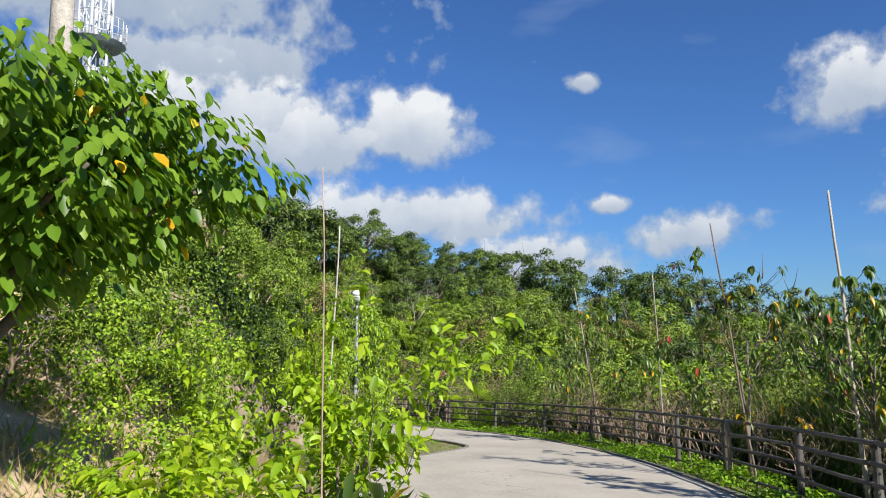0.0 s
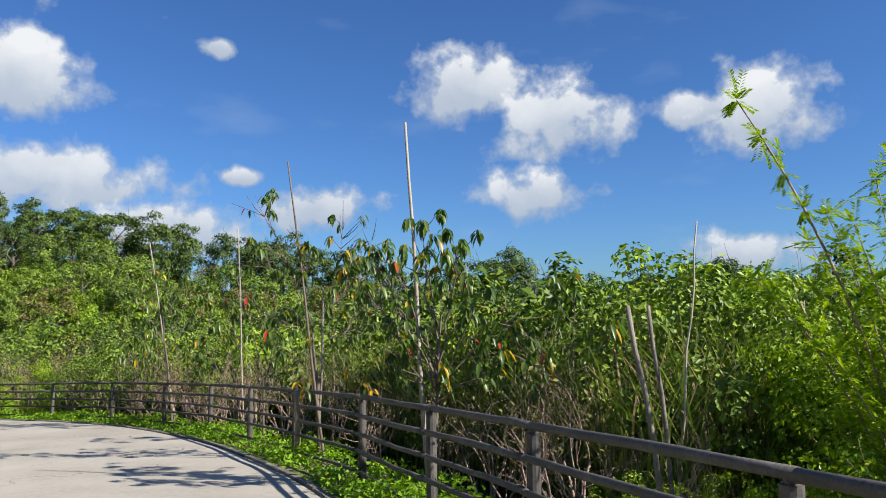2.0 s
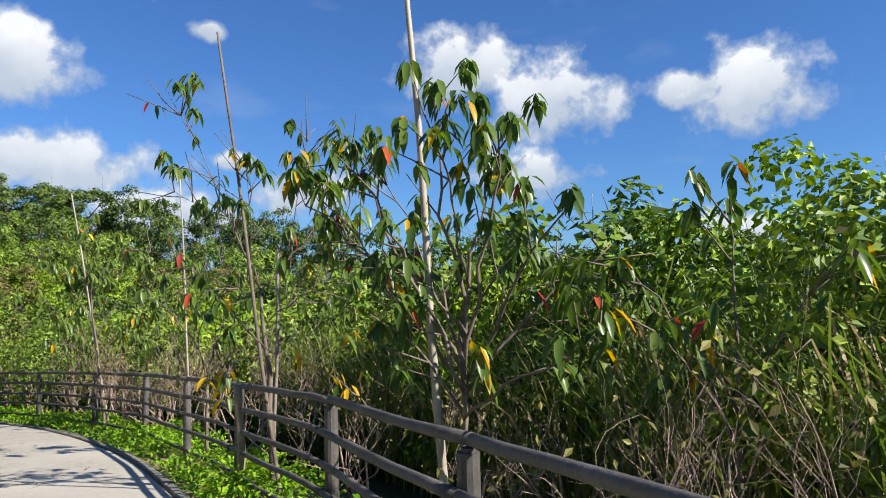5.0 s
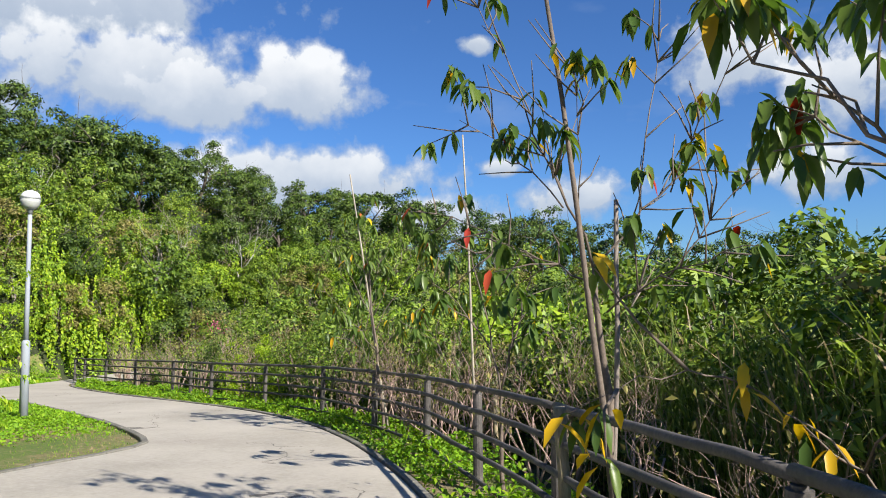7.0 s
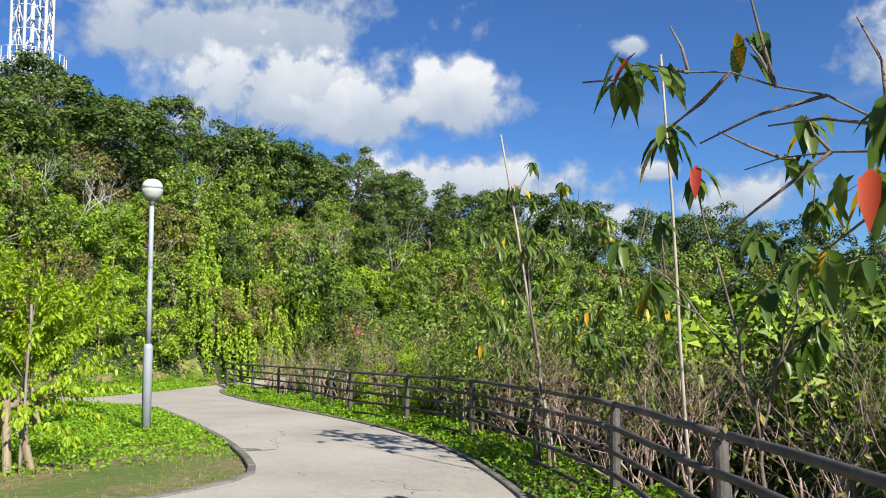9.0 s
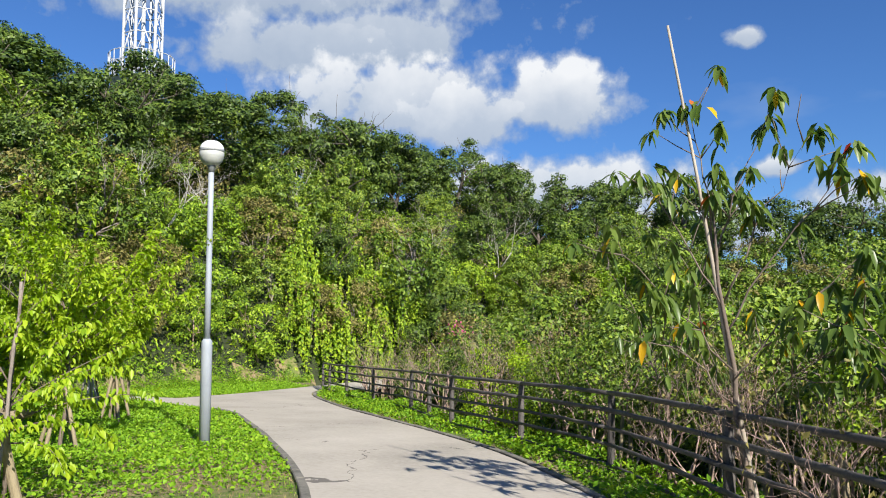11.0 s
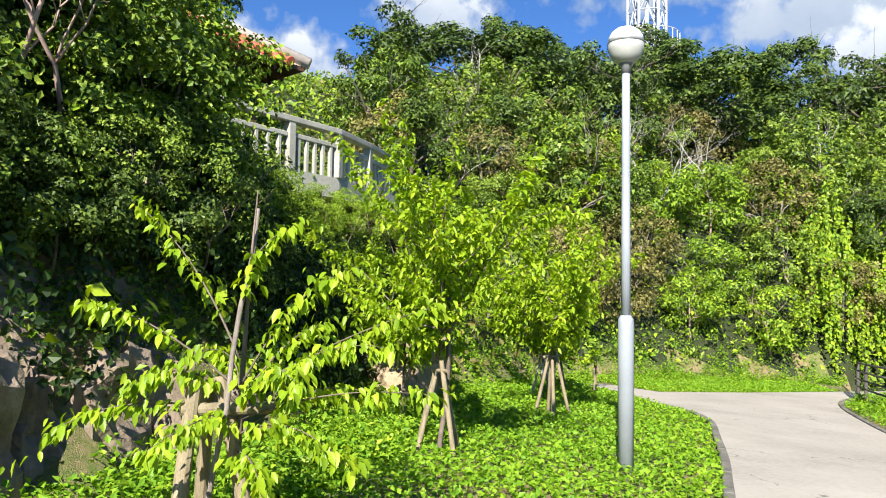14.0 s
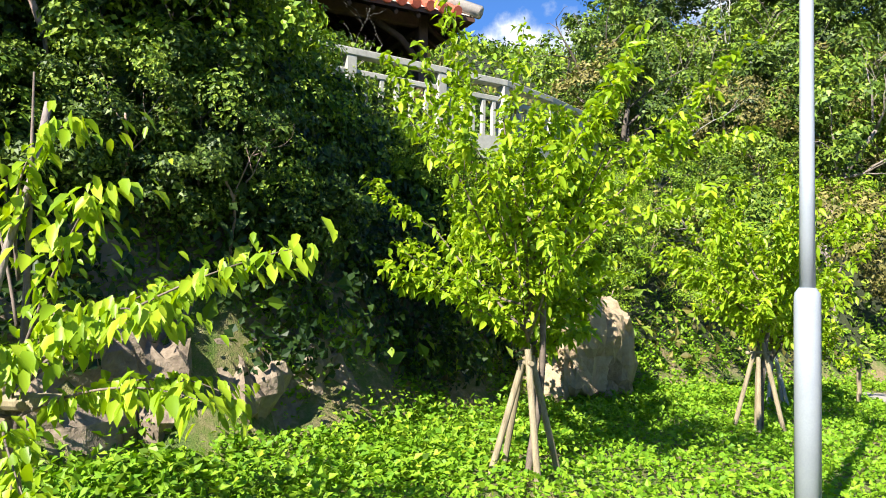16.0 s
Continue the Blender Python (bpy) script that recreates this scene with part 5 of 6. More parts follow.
# ---- young lime-green trees on the lawn ----
def lawn_tree(seed, x, y, tall, wide, low, count, leaf, label, group="young trees on the lawn", depth=3, mat=LEAF_LIME, trunk_r=0.035, stems=1, rise=(0.15, 1.3)):
    rng = np.random.default_rng(seed)
    root = tagged(new("young_tree"), label, "tree", group)
    root.location = (x, y, float(height(x, y)) - 0.02)
    wood, tips = Tubes(7), []
    for k in range(stems):
        grow(rng, (rng.normal() * 0.04 * (stems > 1), rng.normal() * 0.04 * (stems > 1), -0.2), (rng.normal() * 0.05, rng.normal() * 0.05, 1), low + 0.35 * (tall - low), trunk_r, 0, wood, [], 0.5, 0.3, (2, 3), 0.05, 0.7)
    n = max(9, int(wide * 6))
    for k in range(n):
        a = k * 2.4 + rng.random()
        z = low + (tall - low) * 0.4 * rng.random() * (0.6 + 0.4 * (k % 2))
        up = rng.uniform(*rise)
        L = wide * 0.5 * rng.uniform(0.55, 1.0) if up < 0.9 else (tall - z) * rng.uniform(0.6, 0.95)
        grow(rng, (0, 0, z), (math.cos(a), math.sin(a), up), L * 0.75, trunk_r * 0.42, depth - 2, wood, tips, 0.55, 0.22, (2, 3), 0.12, 0.35, 5)
    pts = []
    for p, d, ps in tips:
        for a, b in zip(ps[1:-1], ps[2:]):
            pts += [(*a.lerp(b, u), *(b - a).normalized()) for u in (0.0, 0.5, 1.0)]
    pts = np.array(pts)
    pick = pts[rng.integers(0, len(pts), count)]
    pos = pick[:, :3] + rng.normal(size=(count, 3)) * 0.035
    way = unit(pick[:, 3:] * 0.6 + rng.normal(size=(count, 3)) * 0.75 + np.array([0, 0, -0.35]))
    face = unit(rng.normal(size=(count, 3)) * 0.45 + np.array([0, 0, 1.0]))
    s = leaf * rng.uniform(0.6, 1.3, count)
    put("trunk", wood.mesh("trunk", MIDBARK), root)
    put("foliage", leaves_mesh("foliage", pos, way, face, s, s * 0.50, mat, None, 0.25, 0.30), root)
    return root


def arching_tree(seed, x, y, label):
    """A small tree whose long thin branches arch over and carry rows of hanging leaves. Branch ends: offset from the foot, height."""
    rng = np.random.default_rng(seed)
    root = tagged(new("young_tree"), label, "tree", "young trees on the lawn")
    g = float(height(x, y)) - 0.02
    root.location = (x, y, g)
    put("trunk", Tubes(7).add([(0, 0, -0.2), (0.02, 0.01, 0.5), (-0.02, 0.02, 1.1), (0.0, 0.05, 1.7), (0.05, 0.1, 2.3)], [0.026, 0.022, 0.018, 0.011, 0.004]).mesh("trunk", MIDBARK), root)
    pos, way, face = [], [], []
    for bx, by, bz, z0 in ((0.35, -1.0, 0.80, 0.85), (0.1, -0.95, 1.55, 1.0), (-0.25, -0.75, 2.2, 1.2), (0.25, 0.65, 1.75, 1.0), (-0.1, 1.30, 1.55, 0.95), (0.4, 1.25, 1.02, 0.8), (0.75, 0.3, 0.45, 0.6), (0.6, 0.75, 0.65, 0.7),
                           (0.7, -0.35, 0.75, 0.8), (-0.5, 0.5, 1.4, 0.9), (-0.6, -0.4, 1.2, 0.9), (0.3, 0.95, 1.30, 0.85), (0.5, 0.45, 1.1, 0.8), (-0.3, 0.9, 0.9, 0.7), (0.2, -0.6, 1.05, 0.9), (0.1, 0.35, 2.05, 1.4)):
        a, e = Vector((0, 0, z0)), Vector((bx, by, bz))
        m = a.lerp(e, 0.5) + Vector((rng.normal() * 0.1, rng.normal() * 0.1, 0.14 + 0.22 * rng.random()))
        ps = [a * (1 - u) ** 2 + m * 2 * u * (1 - u) + e * u * u for u in np.linspace(0, 1, 14)]
        branch = put("branch", Tubes(5).add(ps, [0.009 * (1 - 0.8 * i / 13) for i in range(14)]).mesh("branch", MIDBARK), root)
        for i in range(3, 14):
            d = (ps[i] - ps[i - 1]).normalized()
            for _ in range(4):
                sd = d.cross(Vector((0, 0, 1))).normalized() * rng.choice((-1, 1))
                L = rng.uniform(0.05, 0.34) * rng.random()
                t = d * 0.6 + sd * 0.8 + Vector((0, 0, rng.uniform(-0.3, 0.3)))
                for j in range(rng.integers(1, 6)):
                    pos.append(tuple(ps[i] + t * L * (j + 0.5) / 3 + Vector(rng.normal(size=3)) * 0.025))
                    way.append(tuple(t * 0.5 + Vector((rng.normal() * 0.5, rng.normal() * 0.5, -0.75))))
                    face.append((rng.normal() * 0.4 + 0.3, rng.normal() * 0.4, 1.0))
    s = 0.070 * rng.uniform(0.5, 1.35, len(pos))
    put("foliage", leaves_mesh("foliage", np.array(pos), np.array(way), unit(np.array(face)), s, s * 0.55, LEAF_LIME, None, 0.22, 0.3), root)


LT = "young staked tree with bright lime-green leaves on the lawn"
arching_tree(301, -9.45, 8.45, "small staked tree with bright lime-green leaves and long low branches")
lawn_tree(302, -13.05, 9.98, 3.8, 3.8, 1.05, 8800, 0.082, LT)
lawn_tree(303, -16.85, 12.1, 3.5, 3.3, 1.1, 6800, 0.088, LT)
lawn_tree(304, -15.3, 9.6, 3.0, 2.6, 0.8, 3600, 0.11, LT)
lawn_tree(305, -20.0, 12.6, 3.6, 3.2, 0.8, 4200, 0.12, LT)
lawn_tree(306, -22.2, 13.6, 2.3, 1.7, 0.7, 900, 0.12, LT)

# young growth on the bank where the walk begins
BT = "thicket sapling with bright yellow-green leaves on the roadside bank"
for k, (bx, by, bt, bw) in enumerate(((0.85, -4.25, 1.75, 1.2), (0.45, -3.1, 2.0, 1.3), (0.72, -3.0, 3.2, 1.5), (1.35, -4.9, 1.5, 1.0), (-0.4, -2.2, 2.8, 1.6), (-0.9, -3.6, 2.0, 1.4), (-2.9, -1.5, 2.9, 1.8))):
    lawn_tree(330 + k, bx, by, bt, bw, 0.25, int(330 * bt), 0.11, BT, "saplings on the bank", 3, LEAF_LIME, 0.018, 2)
droop_sapling(341, 2.3, -4.75, [(0, 0, -0.1, 0.3, -0.2, 1.62, 0.012), (0.1, -0.1, 0.6, 0.6, -0.6, 1.42, 0.010)], 0.03, "slender sapling with large hanging dark green leaves", 0.14, 9, 0.8, 2)
pole("dead_stem", (1.95, -4.6, 0.2), (2.0, -4.69, 3.2), 0.006, 0.003, TWIG, "tall dry stem with a withered leaf at its tip", "dry stem")
pole("dead_stem", (-3.3, 0.85, 0.5), (-3.15, 0.95, 4.0), 0.016, 0.010, PALEBARK, "tall pale dry stem on the bank", "dry stem")


def broad_tree():
    rng = np.random.default_rng(61)
    x, y = -1.5, -5.3
    root = tagged(new("broadleaf_tree"), "spreading tree with large heart-shaped hanging leaves on the bank", "tree")
    root.location = (x, y, float(height(x, y)) - 0.1)
    g = root.location.z
    wood, tips = Tubes(8), []
    for ex, ey, ez in ((-0.5, -3.2, 3.7), (-0.4, -3.8, 3.95), (0.1, -5.2, 4.0), (-0.9, -4.2, 4.2), (0.3, -5.8, 3.8), (-1.6, -4.0, 4.2), (-0.7, -5.3, 4.2), (-0.1, -4.5, 4.0), (0.2, -5.0, 3.4)):
        e = Vector((ex - x, ey - y, ez - g))
        a = Vector((0, 0, 0))
        m = Vector((e.x * 0.25, e.y * 0.25, e.z * 0.75))
        ps = [a * (1 - u) ** 2 + m * 2 * u * (1 - u) + e * u * u for u in np.linspace(0, 1, 10)]
        wood.add(ps, [0.06 * (1 - 0.85 * i / 9) + 0.006 for i in range(10)])
        tips += [(p, None, None) for p in ps[5:]]
    put("trunk", wood.mesh("trunk", DARKBARK), root)
    c = np.array([tuple(t[0]) for t in tips])
    n = 7000
    off, dd = scatter_ball(rng, n, (0.62, 0.62, 0.26), 0.3)
    pos = c[rng.integers(0, len(c), n)] + off
    way = unit(np.stack([dd[:, 0] * 0.8 + rng.normal(size=n) * 0.3, dd[:, 1] * 0.8 + rng.normal(size=n) * 0.3, -0.8 * np.ones(n)], 1))
    face = unit(dd * 0.6 + rng.normal(size=(n, 3)) * 0.3 + np.array([0, 0, 0.8]))
    s = 0.135 * rng.uniform(0.6, 1.25, n)
    put("foliage", leaves_mesh("foliage", pos, way, face, s, s * 0.56, [LEAF_BIG, LEAF_YELLOW], (rng.random(n) < 0.012).astype(int), 0.15, 0.1), root)


broad_tree()
plant(NEARBUSH[1], "shrub", -5.6, 4.0, float(height(-5.6, 4.0)) - 0.1, 0.75, 40, "tall slender green bush at the edge of the lawn", "shrub", "bushes on the bank", 1.9)
for bx, by, bs, k in ((-1.9, -3.2, 0.7, 1), (-3.6, -6.4, 0.8, 2), (-3.3, -4.9, 0.85, 2), (-4.4, -2.6, 0.8, 0), (-5.2, -1.2, 0.9, 2), (-4.6, -3.4, 0.9, 2), (-3.2, -6.0, 1.0, 2), (-5.4, -0.4, 0.8, 0), (-6.8, 1.2, 0.7, 0)):
    plant((NEARBUSH + [DARKBUSH])[k], "shrub", bx, by, float(height(bx, by)) - 0.15, bs, bx * 77, "leafy green bush on the roadside bank", "shrub", "bushes on the bank")


def bank_grass():
    rng = np.random.default_rng(62)
    x, y = rng.uniform(-6, 4, 60000), rng.uniform(-14, 2, 60000)
    d, _ = nearest(FOOT, x, y)
    keep = (d > -0.9) & (d < 3.0) & (rng.random(len(x)) < np.clip(0.5 + np.sin(x * 2.2) * np.sin(y * 1.9 + x), 0, 1))
    x, y = x[keep], y[keep]
    n = len(x)
    way = unit(np.stack([rng.normal(size=n) * 0.7, rng.normal(size=n) * 0.7, np.ones(n)], 1))
    s = 0.2 * rng.uniform(0.4, 1.5, n)
    tagged(put("dry_grass", quads_mesh("dry_grass", np.stack([x, y, height(x, y)], 1), way, unit(rng.normal(size=(n, 3))), s, s * 0.07, [DRY, LEAF_LAWN], (rng.random(n) < 0.3).astype(int))),
           "straw-coloured dry grass on the bare bank", "grass", kind="stuff")


bank_grass()


def cliff_bushes():
    """Bushes over the lip of the cliff, below and beside the balustrade."""
    rng = np.random.default_rng(71)
    p = np.array(FOOT, float)
    for s, off, k, size in ((4.4, 1.9, 2, 0.9), (4.75, 1.6, 2, 0.8), (5.0, 1.9, 2, 0.95), (5.25, 1.5, 2, 0.8), (5.5, 2.0, 0, 0.9), (5.72, 1.5, 2, 0.75), (5.9, 2.2, 2, 0.85), (6.05, 1.5, 0, 0.6), (4.25, 3.2, 2, 0.75), (4.55, 4.4, 0, 0.8), (4.8, 2.9, 2, 0.6), (5.1, 4.2, 0, 0.85), (5.3, 2.8, 2, 0.6), (5.6, 3.6, 0, 0.7), (5.9, 4.6, 1, 0.75), (6.1, 2.7, 2, 0.5), (6.35, 3.4, 0, 0.55), (6.7, 2.4, 1, 0.45),
                            (7.0, 1.8, 0, 0.5), (7.3, 1.4, 1, 0.5), (7.6, 1.5, 0, 0.45), (7.9, 1.1, 1, 0.5), (8.2, 1.2, 0, 0.55), (8.5, 0.9, 1, 0.5), (8.8, 1.3, 0, 0.6), (9.2, 0.9, 1, 0.6), (4.1, 5.5, 2, 0.8), (4.9, 6.2, 2, 0.9), (5.6, 6.5, 0, 0.8),
                            (8.4, 2.6, 0, 0.6), (8.9, 2.8, 1, 0.7), (9.4, 2.2, 0, 0.7), (9.8, 1.2, 1, 0.7)):
        i = int(s)
        t = unit(p[i + 1] - p[i])
        c = p[i] + (p[i + 1] - p[i]) * (s - i) + np.array([-t[1], t[0]]) * off
        plant((NEARBUSH + [DARKBUSH])[k], "shrub", c[0], c[1], float(height(c[0], c[1])) - 0.2, size, rng.uniform(0, 360), "leafy bush growing over the lip of the rock face", "shrub", "bushes on the cliff")

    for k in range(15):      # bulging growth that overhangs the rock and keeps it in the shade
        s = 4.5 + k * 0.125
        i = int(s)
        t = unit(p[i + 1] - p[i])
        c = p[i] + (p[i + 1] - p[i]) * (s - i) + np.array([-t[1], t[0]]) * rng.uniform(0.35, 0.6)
        # mostly the dark-leaved unit, its colour adding to the shade here
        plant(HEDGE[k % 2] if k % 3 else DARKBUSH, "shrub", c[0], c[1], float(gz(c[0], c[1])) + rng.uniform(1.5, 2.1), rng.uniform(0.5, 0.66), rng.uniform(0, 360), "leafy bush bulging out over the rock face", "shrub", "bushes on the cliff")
    for x, y, z, size in ((-12.9, 6.7, 1.9, 1.0), (-13.4, 6.2, 2.4, 1.05), (-12.4, 6.8, 1.7, 0.95), (-11.8, 6.2, 2.2, 1.1), (-11.0, 5.7, 2.2, 1.1)):      # the tall growth at the corner of the cliff
        # lighter leaves paint the sunlit end of the corner, darker ones the rest
        plant(NEARBUSH[0] if x < -12.8 else DARKBUSH, "shrub", x, y, z, size, rng.uniform(0, 360), "tall leafy bush on the corner of the cliff", "shrub", "bushes on the cliff")
    for x, y, size, k in ((-14.6, 5.5, 1.35, 2), (-15.5, 6.2, 1.1, 0), (-13.7, 5.4, 1.3, 2), (-16.3, 6.9, 0.62, 0), (-17.1, 7.5, 0.55, 1), (-17.9, 8.1, 0.5, 0), (-18.6, 8.5, 0.5, 1), (-19.4, 9.0, 0.5, 0), (-20.3, 9.4, 0.5, 1), (-21.2, 9.8, 0.5, 0), (-22.2, 10.1, 0.55, 1)):
        plant((NEARBUSH + [DARKBUSH])[k], "shrub", x, y, 1.7, size * 0.8, rng.uniform(0, 360), "leafy bush growing below the balustrade", "shrub", "bushes on the cliff")


cliff_bushes()


def tall_weeds():
    """Knee-high weeds where the lawn meets the slope."""
    rng = np.random.default_rng(72)
    p = np.array(FOOT, float)
    pts = []
    for _ in range(680):
        s = rng.uniform(5.3, 13.6)
        i = int(s)
        t = unit(p[i + 1] - p[i])
        off = rng.uniform(-1.5, 0.9) - (0.3 if s < 7 else 0)
        c = p[i] + (p[i + 1] - p[i]) * (s - i) + np.array([-t[1], t[0]]) * off
        h = rng.uniform(0.15, 0.5) * (1.1 if off > -0.6 else 0.6) * (1.5 if s > 10.6 else 1)
        n = rng.integers(60, 110)
        a = rng.normal(size=(n, 2)) * 0.16
        z = rng.random(n) * h * np.exp(-(a ** 2).sum(1) * 14)
        x, y = c[0] + a[:, 0], c[1] + a[:, 1]
        pts.append(np.stack([x, y, height(x, y) + z], 1))
    pts = np.concatenate(pts)
    cover("tall_weeds", "knee-high bright green weeds at the foot of the slope", "weeds", pts, np.tile([0, 0, 1.0], (len(pts), 1)), 0.075, [LEAF_LAWN, LEAF_VINE], 0.02, 0.6, 0.7, 6, (rng.random(len(pts)) < 0.35).astype(int))


tall_weeds()


# ---- stakes of the lawn trees ----
def log(a, b, r, mat, parent, name="stake", sides=12):
    t = Tubes(sides)
    t.add([a, Vector(a).lerp(Vector(b), 0.5), b], [r, r * 0.98, r * 0.95])
    me = t.mesh(name, mat, False)
    return put(name, me, parent)


def frame_stakes():
    z = gz(-9.4, 8.25)
    root = tagged(new("tree_support"), "two sawn round stakes with a crossbar holding a small tree", "tree support")
    root.location = (-9.4, 8.25, z)
    log((0.35, -0.10, -0.2), (0.06, -0.05, 1.03), 0.052, STAKE, root)
    log((0.0, 0.36, -0.2), (-0.06, 0.08, 1.05), 0.050, STAKE, root)
    log((-0.30, -0.1, -0.2), (-0.10, 0.0, 0.98), 0.048, STAKE, root)
    log((0.12, -0.12, 0.86), (-0.10, 0.42, 0.84), 0.042, STAKE, root, "crossbar")
    pole("support_pole", (-9.12, 8.30, z - 0.1), (-9.49, 8.54, 1.34), 0.019, 0.016, BARK, "slanting bamboo cane tied to a small lawn tree", "pole", "support poles")


frame_stakes()


def tripod(x, y, tall, lean, mat, turn):
    root = tagged(new("tree_support"), "leaning wooden stakes tied round a young tree", "tree support", "lawn tree supports")
    root.matrix_basis = pose(x, y, gz(x, y), 0, 0, turn)
    for k, a in enumerate((0.2, 1.9, 3.6, 5.0)):
        log((math.cos(a) * lean, math.sin(a) * lean, -0.15), (math.cos(a) * 0.05, math.sin(a) * 0.05, tall - 0.06 * k), 0.029, mat, root)
    log((-0.14, -0.03, tall * 0.88), (0.15, 0.03, tall * 0.90), 0.022, STAKE, root, "tie_bar")


tripod(-13.03, 9.97, 1.05, 0.36, STAKE, 20)
tripod(-16.85, 12.1, 1.15, 0.34, STAKE, 70)
tripod(-20.0, 12.6, 1.0, 0.3, PALEBARK, 130)
pole("support_pole", (-21.84, 14.21, -1.7), (-21.80, 14.2, -0.75), 0.04, 0.04, STAKE, "short wooden stake on the lawn", "stake", "support poles")


# ---- rocks ----
def rock(name, x, y, z, sx, sy, sz, mat, seed, label, turn=0, rough=0.22):
    bm = bmesh.new()
    bmesh.ops.create_cube(bm, size=2.0)
    bmesh.ops.subdivide_edges(bm, edges=bm.edges[:], cuts=9, use_grid_fill=True)
    o = Vector((seed * 3.7, seed * 1.3, 0))
    for v in bm.verts:
        p = v.co.copy()
        q = p.lerp(p.normalized() * 1.25, 0.55)
        n = noise.fractal(p * 0.9 + o, 0.9, 2.1, 5)
        cell = noise.cell(p * 1.6 + o) * 0.10
        crack = -0.10 if abs(noise.noise(p * 1.3 + o * 2)) < 0.045 else 0
        v.co = q * (1 + rough * n + cell * 0.4 + crack)
    bmesh.ops.scale(bm, vec=(sx, sy, sz), verts=bm.verts)
    ob = part(name, bm, mat)
    ob.matrix_basis = pose(x, y, z, 0, 0, turn)
    return tagged(ob, label, "rock")


rock("boulder", -18.55, 9.75, -0.55, 0.62, 0.72, 0.66, BOULDER, 3, "pale brown weathered boulder at the foot of the slope", 12, 0.12)
rock("boulder", -17.6, 9.6, -0.35, 0.62, 0.55, 0.72, BOULDER, 5, "brown weathered boulder half hidden by weeds", 50)
rock("boulder", -11.7, 4.6, float(height(-11.7, 4.6)) + 0.7, 0.42, 0.38, 0.75, BOULDER, 7, "grey limestone rock standing out of the bank", 20)
rock("boulder", -10.8, 4.9, float(height(-10.8, 4.9)) + 0.4, 0.4, 0.35, 0.4, BOULDER, 9, "grey limestone rock standing out of the bank", 80)


for k, (rx, ry, rs) in enumerate(((-9.3, 5.55, 0.5), (-10.0, 6.25, 0.55), (-10.6, 6.6, 0.5), (-11.2, 6.95, 0.6), (-11.9, 7.2, 0.5), (-12.6, 7.55, 0.5), (-13.5, 7.9, 0.4))):
    rock("rock_outcrop", rx - 0.2, ry - 0.3, float(gz(rx, ry)) + 0.3, rs, rs * 0.8, rs * 1.2, ROCK, 20 + k, "craggy dark brown rock at the foot of the cliff", k * 53, 0.5)


# ---- terrace with balustrade and pavilion ----
TERRACE_Z = 3.0


def terrace():
    outline = [(-13.6, 3.6), (-15.6, 5.5), (-18.2, 7.5), (-19.25, 8.3), (-21.9, 9.4), (-25.0, 10.0), (-27, 4), (-24, -3), (-15, -1)]
    bm = bmesh.new()
    vs = [bm.verts.new((x, y, TERRACE_Z)) for x, y in outline]
    bm.faces.new(vs)
    res = bmesh.ops.extrude_face_region(bm, geom=bm.faces[:])
    bmesh.ops.translate(bm, vec=(0, 0, -0.4), verts=[g for g in res["geom"] if isinstance(g, bmesh.types.BMVert)])
    bmesh.ops.recalc_face_normals(bm, faces=bm.faces[:])
    tagged(part("terrace", bm, BALUSTER), "weathered concrete viewing terrace on the hill", "terrace", kind="structure")


terrace()


def balustrade():
    line = [(-14.2, 4.3), (-15.6, 5.45), (-16.9, 6.45), (-18.2, 7.45), (-19.25, 8.25), (-20.6, 8.8), (-21.9, 9.2), (-23.4, 9.45)]
    root = tagged(new("balustrade"), "weathered grey concrete balustrade on the edge of the terrace", "balustrade")
    bm = bmesh.new()
    block(bm, pose(0, 0, 0.44), 0.17, 0.17, 0.88, 0.012)
    post = bpy.data.meshes.new("post")
    bm.to_mesh(post)
    bm.free()
    post.materials.append(BALUSTER)
    bm = bmesh.new()
    block(bm, pose(0, 0, 0.34), 0.075, 0.075, 0.68, 0.008)
    bal = bpy.data.meshes.new("baluster")
    bm.to_mesh(bal)
    bm.free()
    bal.materials.append(BALUSTER)
    for i, (a, b) in enumerate(zip(line[:-1], line[1:])):
        a, b = Vector((*a, TERRACE_Z)), Vector((*b, TERRACE_Z))
        d = b - a
        turn = math.degrees(math.atan2(d.y, d.x))
        ob = put("post", post, root)
        ob.matrix_basis = pose(*a, 0, 0, turn)
        m = (a + b) / 2
        for nm, h, w, t in (("handrail", 0.93, 0.20, 0.11), ("middle_rail", 0.64, 0.10, 0.09)):
            bm = bmesh.new()
            block(bm, pose(m.x, m.y, m.z + h, 0, 0, turn), d.length + (0.06 if nm == "handrail" else -0.175), w, t, 0.012)
            part(nm, bm, BALUSTER, root)
        n = 5
        for k in range(n):
            p = a.lerp(b, (k + 1) / (n + 1))
            ob = put("baluster", bal, root)
            ob.matrix_basis = pose(p.x, p.y, p.z - 0.05, 0, 0, turn)


balustrade()


